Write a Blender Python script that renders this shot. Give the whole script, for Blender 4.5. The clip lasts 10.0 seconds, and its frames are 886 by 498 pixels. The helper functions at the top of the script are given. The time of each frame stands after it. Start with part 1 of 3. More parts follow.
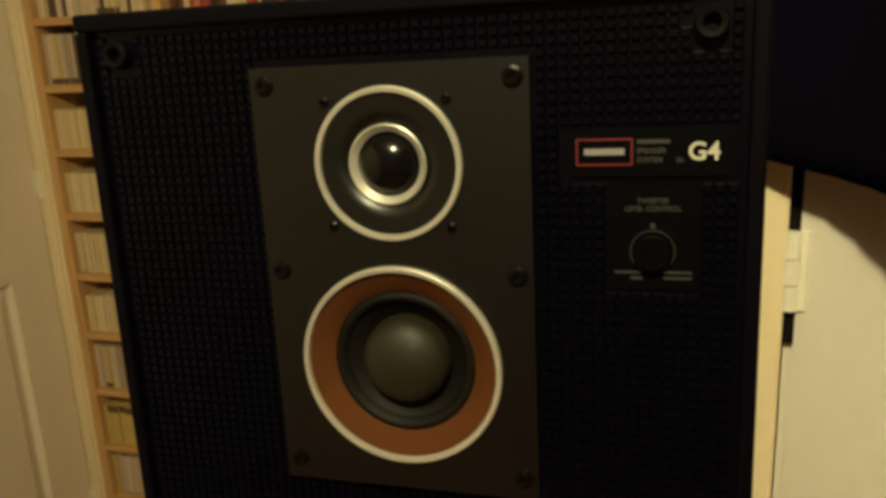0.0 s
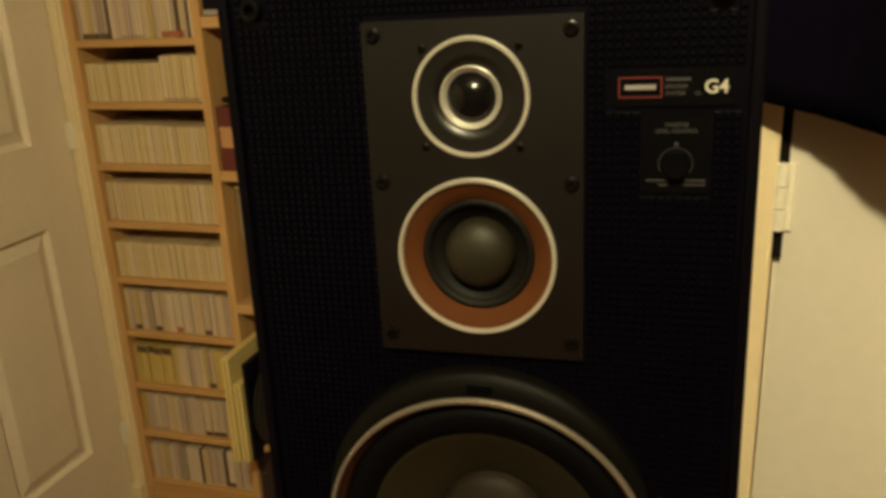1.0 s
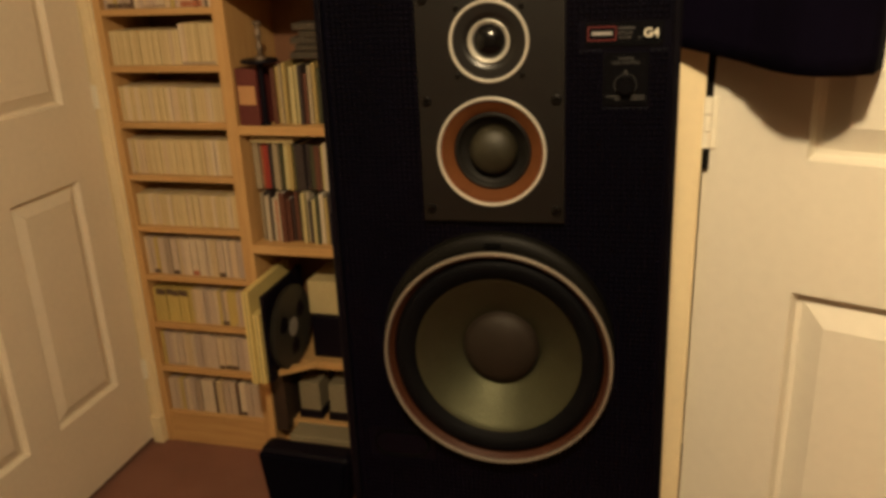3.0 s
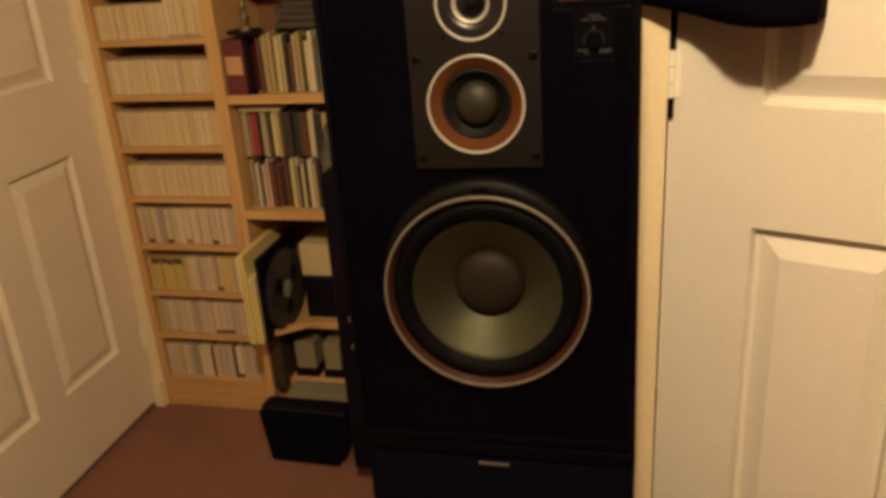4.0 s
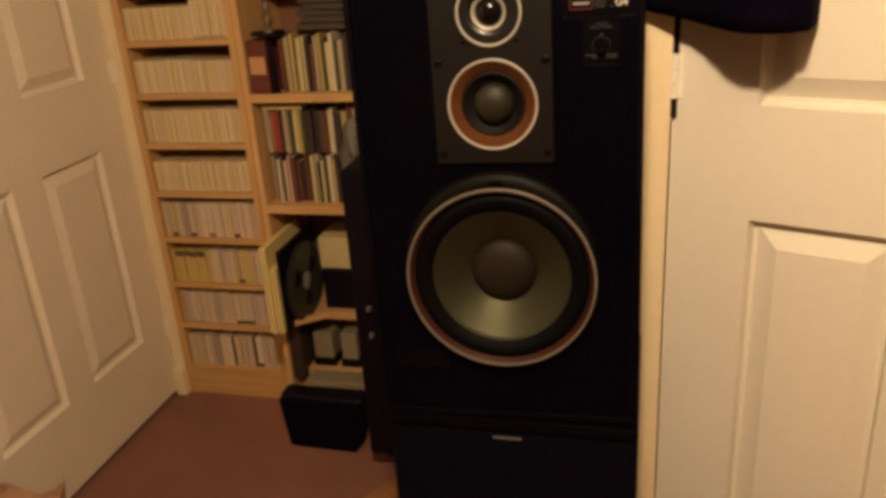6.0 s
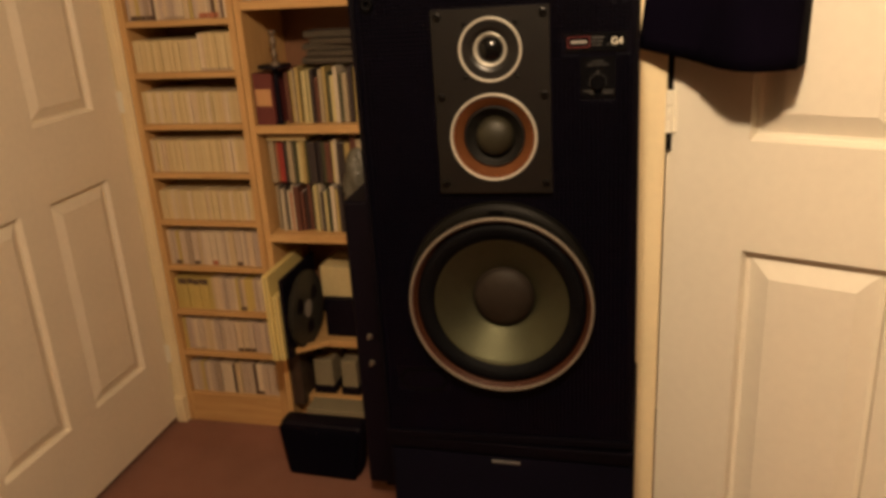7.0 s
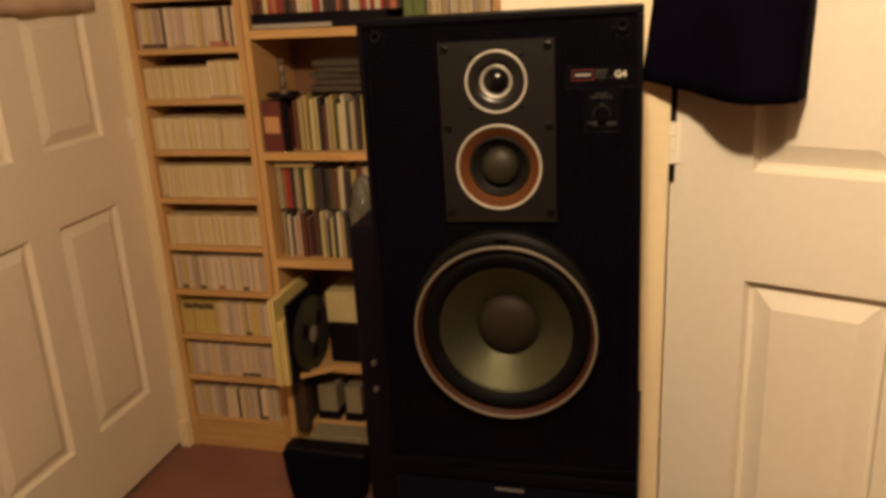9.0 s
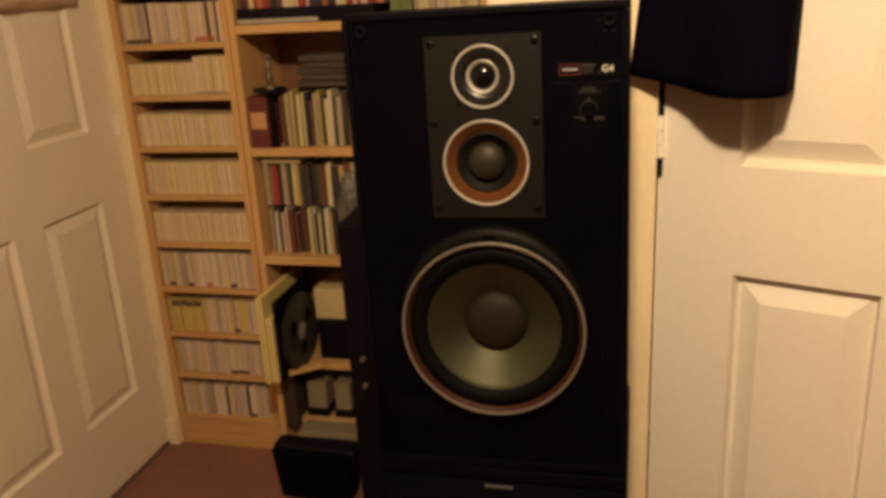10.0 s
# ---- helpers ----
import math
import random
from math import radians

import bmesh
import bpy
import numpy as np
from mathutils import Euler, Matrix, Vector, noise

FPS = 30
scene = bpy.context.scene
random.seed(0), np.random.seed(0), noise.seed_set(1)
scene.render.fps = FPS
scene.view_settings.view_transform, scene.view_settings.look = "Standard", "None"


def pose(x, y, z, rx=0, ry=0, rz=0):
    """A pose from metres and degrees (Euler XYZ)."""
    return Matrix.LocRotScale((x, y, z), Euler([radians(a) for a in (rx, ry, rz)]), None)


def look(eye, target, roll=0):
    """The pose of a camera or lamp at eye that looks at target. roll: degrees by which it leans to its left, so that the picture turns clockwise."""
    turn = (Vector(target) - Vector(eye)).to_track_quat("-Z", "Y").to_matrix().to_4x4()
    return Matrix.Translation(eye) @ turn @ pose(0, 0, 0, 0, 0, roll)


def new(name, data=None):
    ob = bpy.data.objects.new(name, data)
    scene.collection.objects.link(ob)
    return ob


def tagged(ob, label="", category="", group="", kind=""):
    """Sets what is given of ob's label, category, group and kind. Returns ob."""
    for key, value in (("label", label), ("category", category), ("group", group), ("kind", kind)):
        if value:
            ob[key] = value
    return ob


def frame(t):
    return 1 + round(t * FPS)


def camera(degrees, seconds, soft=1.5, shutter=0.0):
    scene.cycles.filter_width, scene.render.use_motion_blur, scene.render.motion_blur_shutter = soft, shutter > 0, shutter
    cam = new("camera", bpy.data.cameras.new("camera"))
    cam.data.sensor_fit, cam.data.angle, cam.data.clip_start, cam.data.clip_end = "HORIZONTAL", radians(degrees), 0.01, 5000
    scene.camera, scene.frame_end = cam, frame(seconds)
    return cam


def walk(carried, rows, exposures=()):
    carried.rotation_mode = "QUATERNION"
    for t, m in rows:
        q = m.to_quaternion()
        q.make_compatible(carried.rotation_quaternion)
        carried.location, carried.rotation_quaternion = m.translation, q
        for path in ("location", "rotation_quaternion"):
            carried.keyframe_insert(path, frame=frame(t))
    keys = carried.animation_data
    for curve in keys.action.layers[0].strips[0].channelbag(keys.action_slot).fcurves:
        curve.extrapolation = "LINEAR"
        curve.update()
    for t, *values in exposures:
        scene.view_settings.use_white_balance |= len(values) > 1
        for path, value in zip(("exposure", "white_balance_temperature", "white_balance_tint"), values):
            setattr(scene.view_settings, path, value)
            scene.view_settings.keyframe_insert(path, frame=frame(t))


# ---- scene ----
cam = camera(57.16, 10.0, soft=3.7)
PATH = [
    (0, (0.1543, -0.4034, 1.5105), (-0.4378, 1.4345, 0.9892), -2.70),
    (0.5, (0.1474, -0.4681, 1.5127), (-0.4218, 1.3597, 0.9338), -2.38),
    (1, (0.1420, -0.5474, 1.5160), (-0.4260, 1.2691, 0.9015), -2.47),
    (1.5, (0.1484, -0.6344, 1.5201), (-0.4359, 1.1688, 0.8821), -3.30),
    (2, (0.1481, -0.7048, 1.5230), (-0.4345, 1.0976, 0.8813), -2.49),
    (3.5, (0.1780, -0.8977, 1.5272), (-0.2805, 0.9178, 0.8247), -2.98),
    (4, (0.1801, -0.9421, 1.5306), (-0.2699, 0.8581, 0.7843), -3.84),
    (4.5, (0.1826, -0.9666, 1.5290), (-0.2933, 0.8000, 0.7213), -4.17),
    (5, (0.1843, -0.9912, 1.5352), (-0.2415, 0.8013, 0.7569), -3.46),
    (6.5, (0.1918, -1.0473, 1.5564), (-0.2994, 0.7511, 0.8322), -3.95),
    (7, (0.1940, -1.0656, 1.5598), (-0.2797, 0.7558, 0.8831), -3.35),
    (7.5, (0.1955, -1.0695, 1.5657), (-0.2980, 0.7553, 0.9125), -3.53),
    (8, (0.1976, -1.0688, 1.5661), (-0.3104, 0.7590, 0.9327), -3.54),
    (8.5, (0.1995, -1.0766, 1.5652), (-0.2871, 0.7634, 0.9508), -3.07),
    (9, (0.1965, -1.0780, 1.5668), (-0.2905, 0.7615, 0.9512), -2.97),
    (9.5, (0.1980, -1.0748, 1.5701), (-0.2642, 0.7673, 0.9431), -3.09),
    (10, (0.1979, -1.0691, 1.5664), (-0.2644, 0.7722, 0.9373), -3.10),
]
EXPOSURES = [(0.0, -0.18, 5950, -22), (1.0, -0.12, 6120, -17), (2.0, -0.05, 6350, -9), (3.5, 0.0, 6480, 3), (5.0, 0.0, 6500, 6), (6.5, 0.0, 6500, 10), (10.0, 0.0, 6500, 9)]
walk(cam, [(t, look(eye, target, roll)) for t, eye, target, roll in PATH], EXPOSURES)

# ---- light: one warm ceiling bulb, a faint glow of an evening room ----
world = bpy.data.worlds.new("world")
scene.world = world
world.use_nodes = True
world.node_tree.nodes["Background"].inputs[0].default_value = (1.0, 0.75, 0.5, 1)
world.node_tree.nodes["Background"].inputs[1].default_value = 0.005
bulb = bpy.data.lights.new("ceiling_bulb", "POINT")
bulb.energy, bulb.color, bulb.shadow_soft_size = 116.0, (1.0, 0.73, 0.465), 0.045
bulb_ob = new("ceiling_bulb", bulb)
bulb_ob.location = (0.165, -1.0, 2.34)


# ---- materials ----
def mat(name, base, rough=0.6, metal=0.0, var=0.12, scale=8.0, fine=120.0, bump=0.1, spec=0.5, dist=0.002, tint=None, per_object=0.0, sheen=0.0):
    """A surface with cloudy variation, fine grain and relief in object space."""
    m = bpy.data.materials.new(name)
    m.use_nodes = True
    nt = m.node_tree
    b = nt.nodes["Principled BSDF"]
    b.inputs["Roughness"].default_value, b.inputs["Metallic"].default_value = rough, metal
    b.inputs["Specular IOR Level"].default_value = spec
    if sheen:
        b.inputs["Sheen Weight"].default_value = sheen
    co = nt.nodes.new("ShaderNodeTexCoord")
    n1, n2 = nt.nodes.new("ShaderNodeTexNoise"), nt.nodes.new("ShaderNodeTexNoise")
    n1.inputs["Scale"].default_value, n2.inputs["Scale"].default_value = scale, fine
    n1.inputs["Detail"].default_value, n2.inputs["Detail"].default_value = 4, 3
    for n in (n1, n2):
        nt.links.new(co.outputs["Object"], n.inputs["Vector"])
    mix = nt.nodes.new("ShaderNodeMath")
    mix.operation = "ADD"
    nt.links.new(n1.outputs[0], mix.inputs[0]), nt.links.new(n2.outputs[0], mix.inputs[1])
    last = mix
    if per_object:
        info = nt.nodes.new("ShaderNodeObjectInfo")
        mul = nt.nodes.new("ShaderNodeMath")
        mul.operation = "MULTIPLY_ADD"
        mul.inputs[1].default_value = per_object
        nt.links.new(info.outputs["Random"], mul.inputs[0]), nt.links.new(mix.outputs[0], mul.inputs[2])
        last = mul
    ramp = nt.nodes.new("ShaderNodeMapRange")
    ramp.inputs["From Min"].default_value, ramp.inputs["From Max"].default_value = 0.6, 1.4 + per_object
    nt.links.new(last.outputs[0], ramp.inputs["Value"])
    col = nt.nodes.new("ShaderNodeMix")
    col.data_type = "RGBA"
    lo = [c * (1 - var) for c in base]
    hi = [min(1, c * (1 + var)) for c in (tint or base)]
    col.inputs["A"].default_value, col.inputs["B"].default_value = (*lo, 1), (*hi, 1)
    nt.links.new(ramp.outputs[0], col.inputs["Factor"]), nt.links.new(col.outputs["Result"], b.inputs["Base Color"])
    if bump:
        bp = nt.nodes.new("ShaderNodeBump")
        bp.inputs["Strength"].default_value, bp.inputs["Distance"].default_value = bump, dist
        nt.links.new(n2.outputs[0], bp.inputs["Height"]), nt.links.new(bp.outputs[0], b.inputs["Normal"])
    return m


def wood(name, base, dark, rough=0.5, along="X", scale=3.0):
    """Timber with stretched grain along one axis."""
    m = mat(name, base, rough, var=0.1, bump=0.05)
    nt = m.node_tree
    b, co = nt.nodes["Principled BSDF"], nt.nodes["Texture Coordinate"]
    mp = nt.nodes.new("ShaderNodeMapping")
    mp.inputs["Scale"].default_value = {"X": (1.5, 22, 22), "Y": (22, 1.5, 22), "Z": (22, 22, 1.5)}[along]
    n = nt.nodes.new("ShaderNodeTexNoise")
    n.inputs["Scale"].default_value, n.inputs["Detail"].default_value, n.inputs["Distortion"].default_value = scale, 6, 0.6
    nt.links.new(co.outputs["Object"], mp.inputs[0]), nt.links.new(mp.outputs[0], n.inputs["Vector"])
    cr = nt.nodes.new("ShaderNodeValToRGB")
    cr.color_ramp.elements[0].position, cr.color_ramp.elements[1].position = 0.3, 0.62
    cr.color_ramp.elements[0].color, cr.color_ramp.elements[1].color = (*dark, 1), (*base, 1)
    nt.links.new(n.outputs[0], cr.inputs[0]), nt.links.new(cr.outputs[0], b.inputs["Base Color"])
    return m


M_WALL = mat("wall_paint", (0.74, 0.66, 0.50), 0.8, scale=3, var=0.05, bump=0.15)
# Unseen walls and ceiling kept dark in colour to hold down bounced light.
M_FARWALL = mat("dark_bounce_wall", (0.26, 0.19, 0.13), 0.85, scale=4, var=0.1, bump=0.15)
M_CEIL = mat("dulled_ceiling", (0.5, 0.46, 0.40), 0.9, scale=3, var=0.04)
# One paint on both doors: uneven lamp light is put into these two tones.
M_DOOR_LEFT = mat("left_door_light_tint", (0.81, 0.72, 0.57), 0.45, scale=5, var=0.05, fine=60, bump=0.06)
M_DOOR = mat("right_door_dimmed_paint", (0.73, 0.685, 0.575), 0.42, scale=5, var=0.04, fine=60, bump=0.06)
M_TRIM = mat("trim_gloss_paint", (0.82, 0.69, 0.44), 0.4, scale=6, var=0.06, fine=60, bump=0.05)
M_CARPET = mat("carpet_pile", (0.275, 0.122, 0.082), 0.95, scale=5, var=0.22, fine=420, bump=0.9, dist=0.006, spec=0.05, sheen=0.05)
M_PINE = wood("pine_laminate", (0.60, 0.370, 0.155), (0.50, 0.285, 0.105), 0.5, "X")
M_PINE_V = wood("pine_laminate_upright", (0.60, 0.370, 0.155), (0.50, 0.285, 0.105), 0.5, "Z")
M_BACK = mat("shelf_back_board", (0.19, 0.085, 0.040), 0.7, scale=6)
M_CAB = mat("black_ash_vinyl", (0.0014, 0.0010, 0.0024), 0.5, spec=0.06, scale=20, var=0.3, bump=0.15)
M_BAFFLE = mat("black_moulded_baffle", (0.0008, 0.0007, 0.0028), 0.30, spec=0.13, scale=30, var=0.2, fine=300, bump=0.1)
M_PLATE = mat("dark_grey_plate", (0.0008, 0.0007, 0.0006), 0.37, spec=0.50, scale=12, var=0.12, fine=500, bump=0.12, dist=0.0005)
M_COLLAR = mat("black_cast_collar", (0.0024, 0.0021, 0.0016), 0.52, spec=0.08, scale=14, var=0.15, fine=400, bump=0.1, dist=0.0005)
M_SILVER = mat("brushed_aluminium", (0.50, 0.48, 0.42), 0.34, metal=0.5, var=0.05, scale=40, bump=0.02)
M_RIM = mat("satin_aluminium_rim", (0.27, 0.240, 0.200), 0.34, metal=0.65, var=0.06, scale=40, bump=0.02)
M_COPPER = mat("bronze_foam_ring", (0.062, 0.0205, 0.0056), 0.8, spec=0.1, var=0.12, scale=60, fine=600, bump=0.3, dist=0.001)
M_COPPER_D = mat("copper_lacquer_band", (0.028, 0.0085, 0.0038), 0.55, spec=0.12, var=0.1, scale=60, bump=0.05)
M_RUBBER = mat("black_rubber_surround", (0.0015, 0.0015, 0.0020), 0.6, var=0.2, scale=40, spec=0.05)
M_CONE = mat("grey_paper_cone", (0.050, 0.051, 0.029), 0.48, metal=0.85, var=0.12, scale=25, fine=300, bump=0.25, dist=0.001)
M_CAP = mat("dark_grey_dust_cap", (0.0115, 0.0080, 0.0052), 0.6, spec=0.14, var=0.15, scale=30, fine=300, bump=0.15, dist=0.001)
M_MIDCAP = mat("olive_grey_dome", (0.0120, 0.0102, 0.0044), 0.55, spec=0.28, var=0.12, scale=30, fine=300, bump=0.1, dist=0.001)
M_ROLL = mat("dark_olive_cloth_roll", (0.0042, 0.0037, 0.0030), 0.6, spec=0.12, var=0.15, scale=40, fine=500, bump=0.1, dist=0.0005)
M_DOME = mat("glossy_black_dome", (0.0020, 0.0020, 0.0022), 0.16, spec=0.28, var=0.1, bump=0.0)
M_SCREW = mat("black_screw", (0.0035, 0.003, 0.003), 0.28, metal=0.6, var=0.1, bump=0.0)
# Matt black that stands in for the shade inside port and notch.
M_HOLESHADE = mat("hole_shade_black", (0.001, 0.001, 0.001), 0.9, spec=0.03, var=0.1, bump=0.0)
M_PEG = mat("grey_rubber_socket", (0.0016, 0.0015, 0.002), 0.6, spec=0.07, var=0.1, bump=0.05)
M_RED = mat("red_enamel", (0.12, 0.009, 0.009), 0.5, var=0.05, bump=0.0)
M_WHITE = mat("white_print", (0.75, 0.73, 0.68), 0.5, var=0.03, bump=0.0)
M_PRINT = mat("pale_print", (0.42, 0.40, 0.33), 0.5, var=0.03, bump=0.0)
M_GREYPRINT = mat("grey_print", (0.026, 0.025, 0.024), 0.5, var=0.03, bump=0.0)
M_MARK = mat("silver_print", (0.20, 0.19, 0.18), 0.5, var=0.05, bump=0.0)
M_BAR = mat("dull_silver_print", (0.085, 0.080, 0.080), 0.5, var=0.05, bump=0.0)
M_BADGE = mat("badge_black", (0.0009, 0.0008, 0.0013), 0.5, spec=0.05, var=0.1, bump=0.0)
M_CLOTH = mat("black_grille_cloth", (0.0024, 0.0020, 0.0055), 0.95, var=0.25, scale=30, fine=700, bump=0.5, dist=0.001, spec=0.04)
M_BAG = mat("black_fabric", (0.0020, 0.0013, 0.0046), 0.95, var=0.3, scale=14, fine=500, bump=0.4, dist=0.001, spec=0.03)
M_BRASS = mat("painted_hinge", (0.84, 0.79, 0.65), 0.4, var=0.08, bump=0.05)
# Near-black that stands for the shade in the gap by the hinge.
M_GAPSHADE = mat("gap_shade_black", (0.006, 0.005, 0.004), 0.9, spec=0.1, var=0.2)
M_PLASTIC = mat("black_plastic", (0.0042, 0.0028, 0.0074), 0.5, spec=0.12, var=0.2, bump=0.05)
M_CREAM = mat("cream_card", (0.70, 0.56, 0.22), 0.6, var=0.08, bump=0.05)
M_TOWEL = mat("pinkish_towel", (0.60, 0.44, 0.32), 0.95, var=0.12, fine=300, bump=0.7, spec=0.1)
M_CARD = mat("brown_cardboard", (0.40, 0.235, 0.15), 0.85, var=0.25, scale=14, bump=0.2)


# ---- builders ----
def mesh_of(bm, name, material, smooth=False):
    me = bpy.data.meshes.new(name)
    bmesh.ops.recalc_face_normals(bm, faces=bm.faces)
    if smooth:
        for f in bm.faces:
            f.smooth = True
    bm.to_mesh(me)
    bm.free()
    me.materials.append(material)
    return me


def thing(name, label, category, m=None, group="", kind=""):
    e = new(name)
    e.matrix_basis = m or Matrix()
    return tagged(e, label, category, group, kind)


def part(name, bm, material, parent, label="", smooth=False, m=None):
    ob = new(name, mesh_of(bm, name, material, smooth))
    ob.parent = parent
    if m:
        ob.matrix_basis = m
    if label:
        ob["label"] = label
    return ob


def solid(name, bm, material, label, category, kind="", smooth=False, m=None, group=""):
    ob = new(name, mesh_of(bm, name, material, smooth))
    if m:
        ob.matrix_basis = m
    return tagged(ob, label, category, group, kind)


def box(x0, x1, y0, y1, z0, z1, bevel=0.0, seg=2, bm=None):
    out = bm or bmesh.new()
    c = Matrix.Translation(((x0 + x1) / 2, (y0 + y1) / 2, (z0 + z1) / 2)) @ Matrix.Diagonal((x1 - x0, y1 - y0, z1 - z0, 1))
    r = bmesh.ops.create_cube(out, size=1, matrix=c)
    if bevel:
        es = list({e for v in r["verts"] for e in v.link_edges})
        bmesh.ops.bevel(out, geom=es, offset=bevel, segments=seg, affect="EDGES", profile=0.6)
    return out


def lathe(profile, n=64, cx=0.0, cz=0.0, bm=None):
    """Turns (radius, forward) pairs round an axis along -y at (cx, cz); forward is towards the viewer."""
    out = bm or bmesh.new()
    rings = []
    for r, f in profile:
        if r < 1e-6:
            rings.append([out.verts.new((cx, -f, cz))])
        else:
            rings.append([out.verts.new((cx + r * math.cos(2 * math.pi * k / n), -f, cz + r * math.sin(2 * math.pi * k / n))) for k in range(n)])
    for a, b in zip(rings, rings[1:]):
        for k in range(n):
            q = [a[k % len(a)], a[(k + 1) % len(a)], b[(k + 1) % len(b)], b[k % len(b)]]
            u = []
            for v in q:
                if v not in u:
                    u.append(v)
            if len(u) > 2:
                out.faces.new(u)
    return out


def words(text, size, material, parent, m, name="lettering"):
    c = bpy.data.curves.new(name, "FONT")
    c.body, c.size, c.align_x, c.align_y, c.extrude = text, size, "CENTER", "CENTER", 0.0002
    c.offset = size * 0.022
    c.materials.append(material)
    ob = new(name, c)
    ob.parent, ob.matrix_basis = parent, m
    return ob


# ---- room ----
XL, XR, YB, YN, ZC = -1.50, 2.30, 1.56, -3.2, 2.42
solid("floor", box(XL - 0.1, XR + 0.1, YN - 0.1, YB + 0.1, -0.1, 0.0), M_CARPET, "reddish-brown short pile carpet on the floor", "floor", "structure")
solid("ceiling", box(XL - 0.1, XR + 0.1, YN - 0.1, YB + 0.1, ZC, ZC + 0.1), M_CEIL, "plain unseen ceiling, dulled to cut bounced light", "ceiling", "structure")
solid("wall_back", box(XL - 0.1, XR + 0.1, YB, YB + 0.1, 0, ZC), M_WALL, "cream painted wall behind the shelves", "wall", "structure")
solid("wall_near", box(XL - 0.1, XR + 0.1, YN - 0.1, YN, 0, ZC), M_FARWALL, "plain unseen wall closing the room, dark to cut bounced light", "wall", "structure")
solid("wall_east", box(XR, XR + 0.1, YN, YB, 0, ZC), M_FARWALL, "plain unseen wall closing the room, dark to cut bounced light", "wall", "structure")
bm = box(XL - 0.1, XL, 1.245, YB, 0, ZC)
box(XL - 0.1, XL, YN, 0.36, 0, ZC, bm=bm)
box(XL - 0.1, XL, 0.36, 1.245, 2.02, ZC, bm=bm)
solid("wall_west", bm, M_WALL, "cream painted wall round a door opening", "wall", "structure")
# cupboard wall beside the loudspeaker, with the opening of the ajar door
HX, HY, DA = 0.2364, 0.307, -20.0
bm = box(-0.055, 0.163, HY + 0.03, HY + 0.12, 0, ZC)
box(0.163, 1.05, HY + 0.03, HY + 0.12, 2.02, ZC, bm=bm)
box(1.05, XR, HY + 0.02, HY + 0.12, 0, ZC, bm=bm)
box(-0.055, 0.045, HY + 0.12, YB, 0, ZC, bm=bm)
solid("wall_cupboard", bm, M_WALL, "cream painted wall with a door opening", "wall", "structure")
bm = box(0.150, HX - 0.0088, HY - 0.008, HY + 0.02, 0, 2.03, 0.004)
box(0.150, 0.182, HY - 0.016, HY - 0.008, 0, 2.03, 0.003, bm=bm)
solid("door_architrave", bm, M_TRIM, "cream gloss moulded door architrave", "trim", "structure")


def panel_door(name, label, width, height, z0, cols, rows, m, thick=0.035, paint=M_DOOR):
    """A moulded panel door, hinge edge at x 0, face at y 0 looking to -y: raised frame with sunk panels and raised fields."""
    t = thing(name, label, "door", m, kind="structure")
    xs = [0.0] + [v for c in cols for v in c] + [width]
    zs = [z0] + [v for r in rows for v in r] + [z0 + height]
    for k in range(0, len(xs), 2):
        part("stile", box(xs[k], xs[k + 1], 0, thick, z0, z0 + height), paint, t)
    for c0, c1 in cols:
        for k in range(0, len(zs), 2):
            part("rail", box(c0, c1, 0, thick, zs[k], zs[k + 1]), paint, t)
        for r0, r1 in rows:
            bm = bmesh.new()
            steps = [(0.0, 0.0), (0.006, 0.015), (0.013, 0.016), (0.045, 0.003), (0.049, 0.003)]
            loops = []
            for inset, deep in steps:
                loops.append([bm.verts.new((x, deep, z)) for x, z in ((c0 + inset, r0 + inset), (c1 - inset, r0 + inset), (c1 - inset, r1 - inset), (c0 + inset, r1 - inset))])
            for a, b in zip(loops, loops[1:]):
                for q in range(4):
                    bm.faces.new((a[q], a[(q + 1) % 4], b[(q + 1) % 4], b[q]))
            bm.faces.new(loops[-1])
            part("panel", bm, paint, t)
            part("panel_back", box(c0, c1, thick - 0.012, thick - 0.002, r0, r1), paint, t)
    return t


def hinge(parent, x, z, length, m=None, r=0.0075):
    """A butt hinge: three knuckles and a leaf."""
    for k in range(3):
        bm = bmesh.new()
        h = length / 3
        bmesh.ops.create_cone(bm, cap_ends=True, segments=16, radius1=r, radius2=r, depth=h * 0.95, matrix=Matrix.Translation((x, -0.004, z + (k - 1) * h)))
        part("hinge_knuckle", bm, M_BRASS, parent, "painted hinge knuckle", smooth=False)
    part("hinge_leaf", box(x - 0.013, x + 0.013, -0.0035, 0.012, z - length / 2, z + length / 2, 0.001), M_BRASS, parent)


# right door, ajar towards the viewer
door_r = panel_door("door_1", "cream six-panel door standing slightly ajar", 0.78, 1.98, 0.015, [(0.125, 0.345), (0.455, 0.66)], [(0.285, 1.078), (1.262, 1.72)], pose(HX, HY, 0, 0, 0, DA))
hinge(door_r, -0.004, 1.3015, 0.069)
hinge(door_r, -0.004, 0.43, 0.074)
part("door_edge", box(-0.0085, -0.0005, 0.006, 0.030, 0.02, 1.98), M_DOOR, door_r)
# Proud black strips painted as the shaded gap between door and frame.
part("edge_recess", box(-0.013, 0.001, -0.0015, 0.004, 1.236, 1.267), M_GAPSHADE, door_r)
part("edge_recess", box(-0.013, 0.001, -0.0015, 0.004, 1.336, 1.50), M_GAPSHADE, door_r)

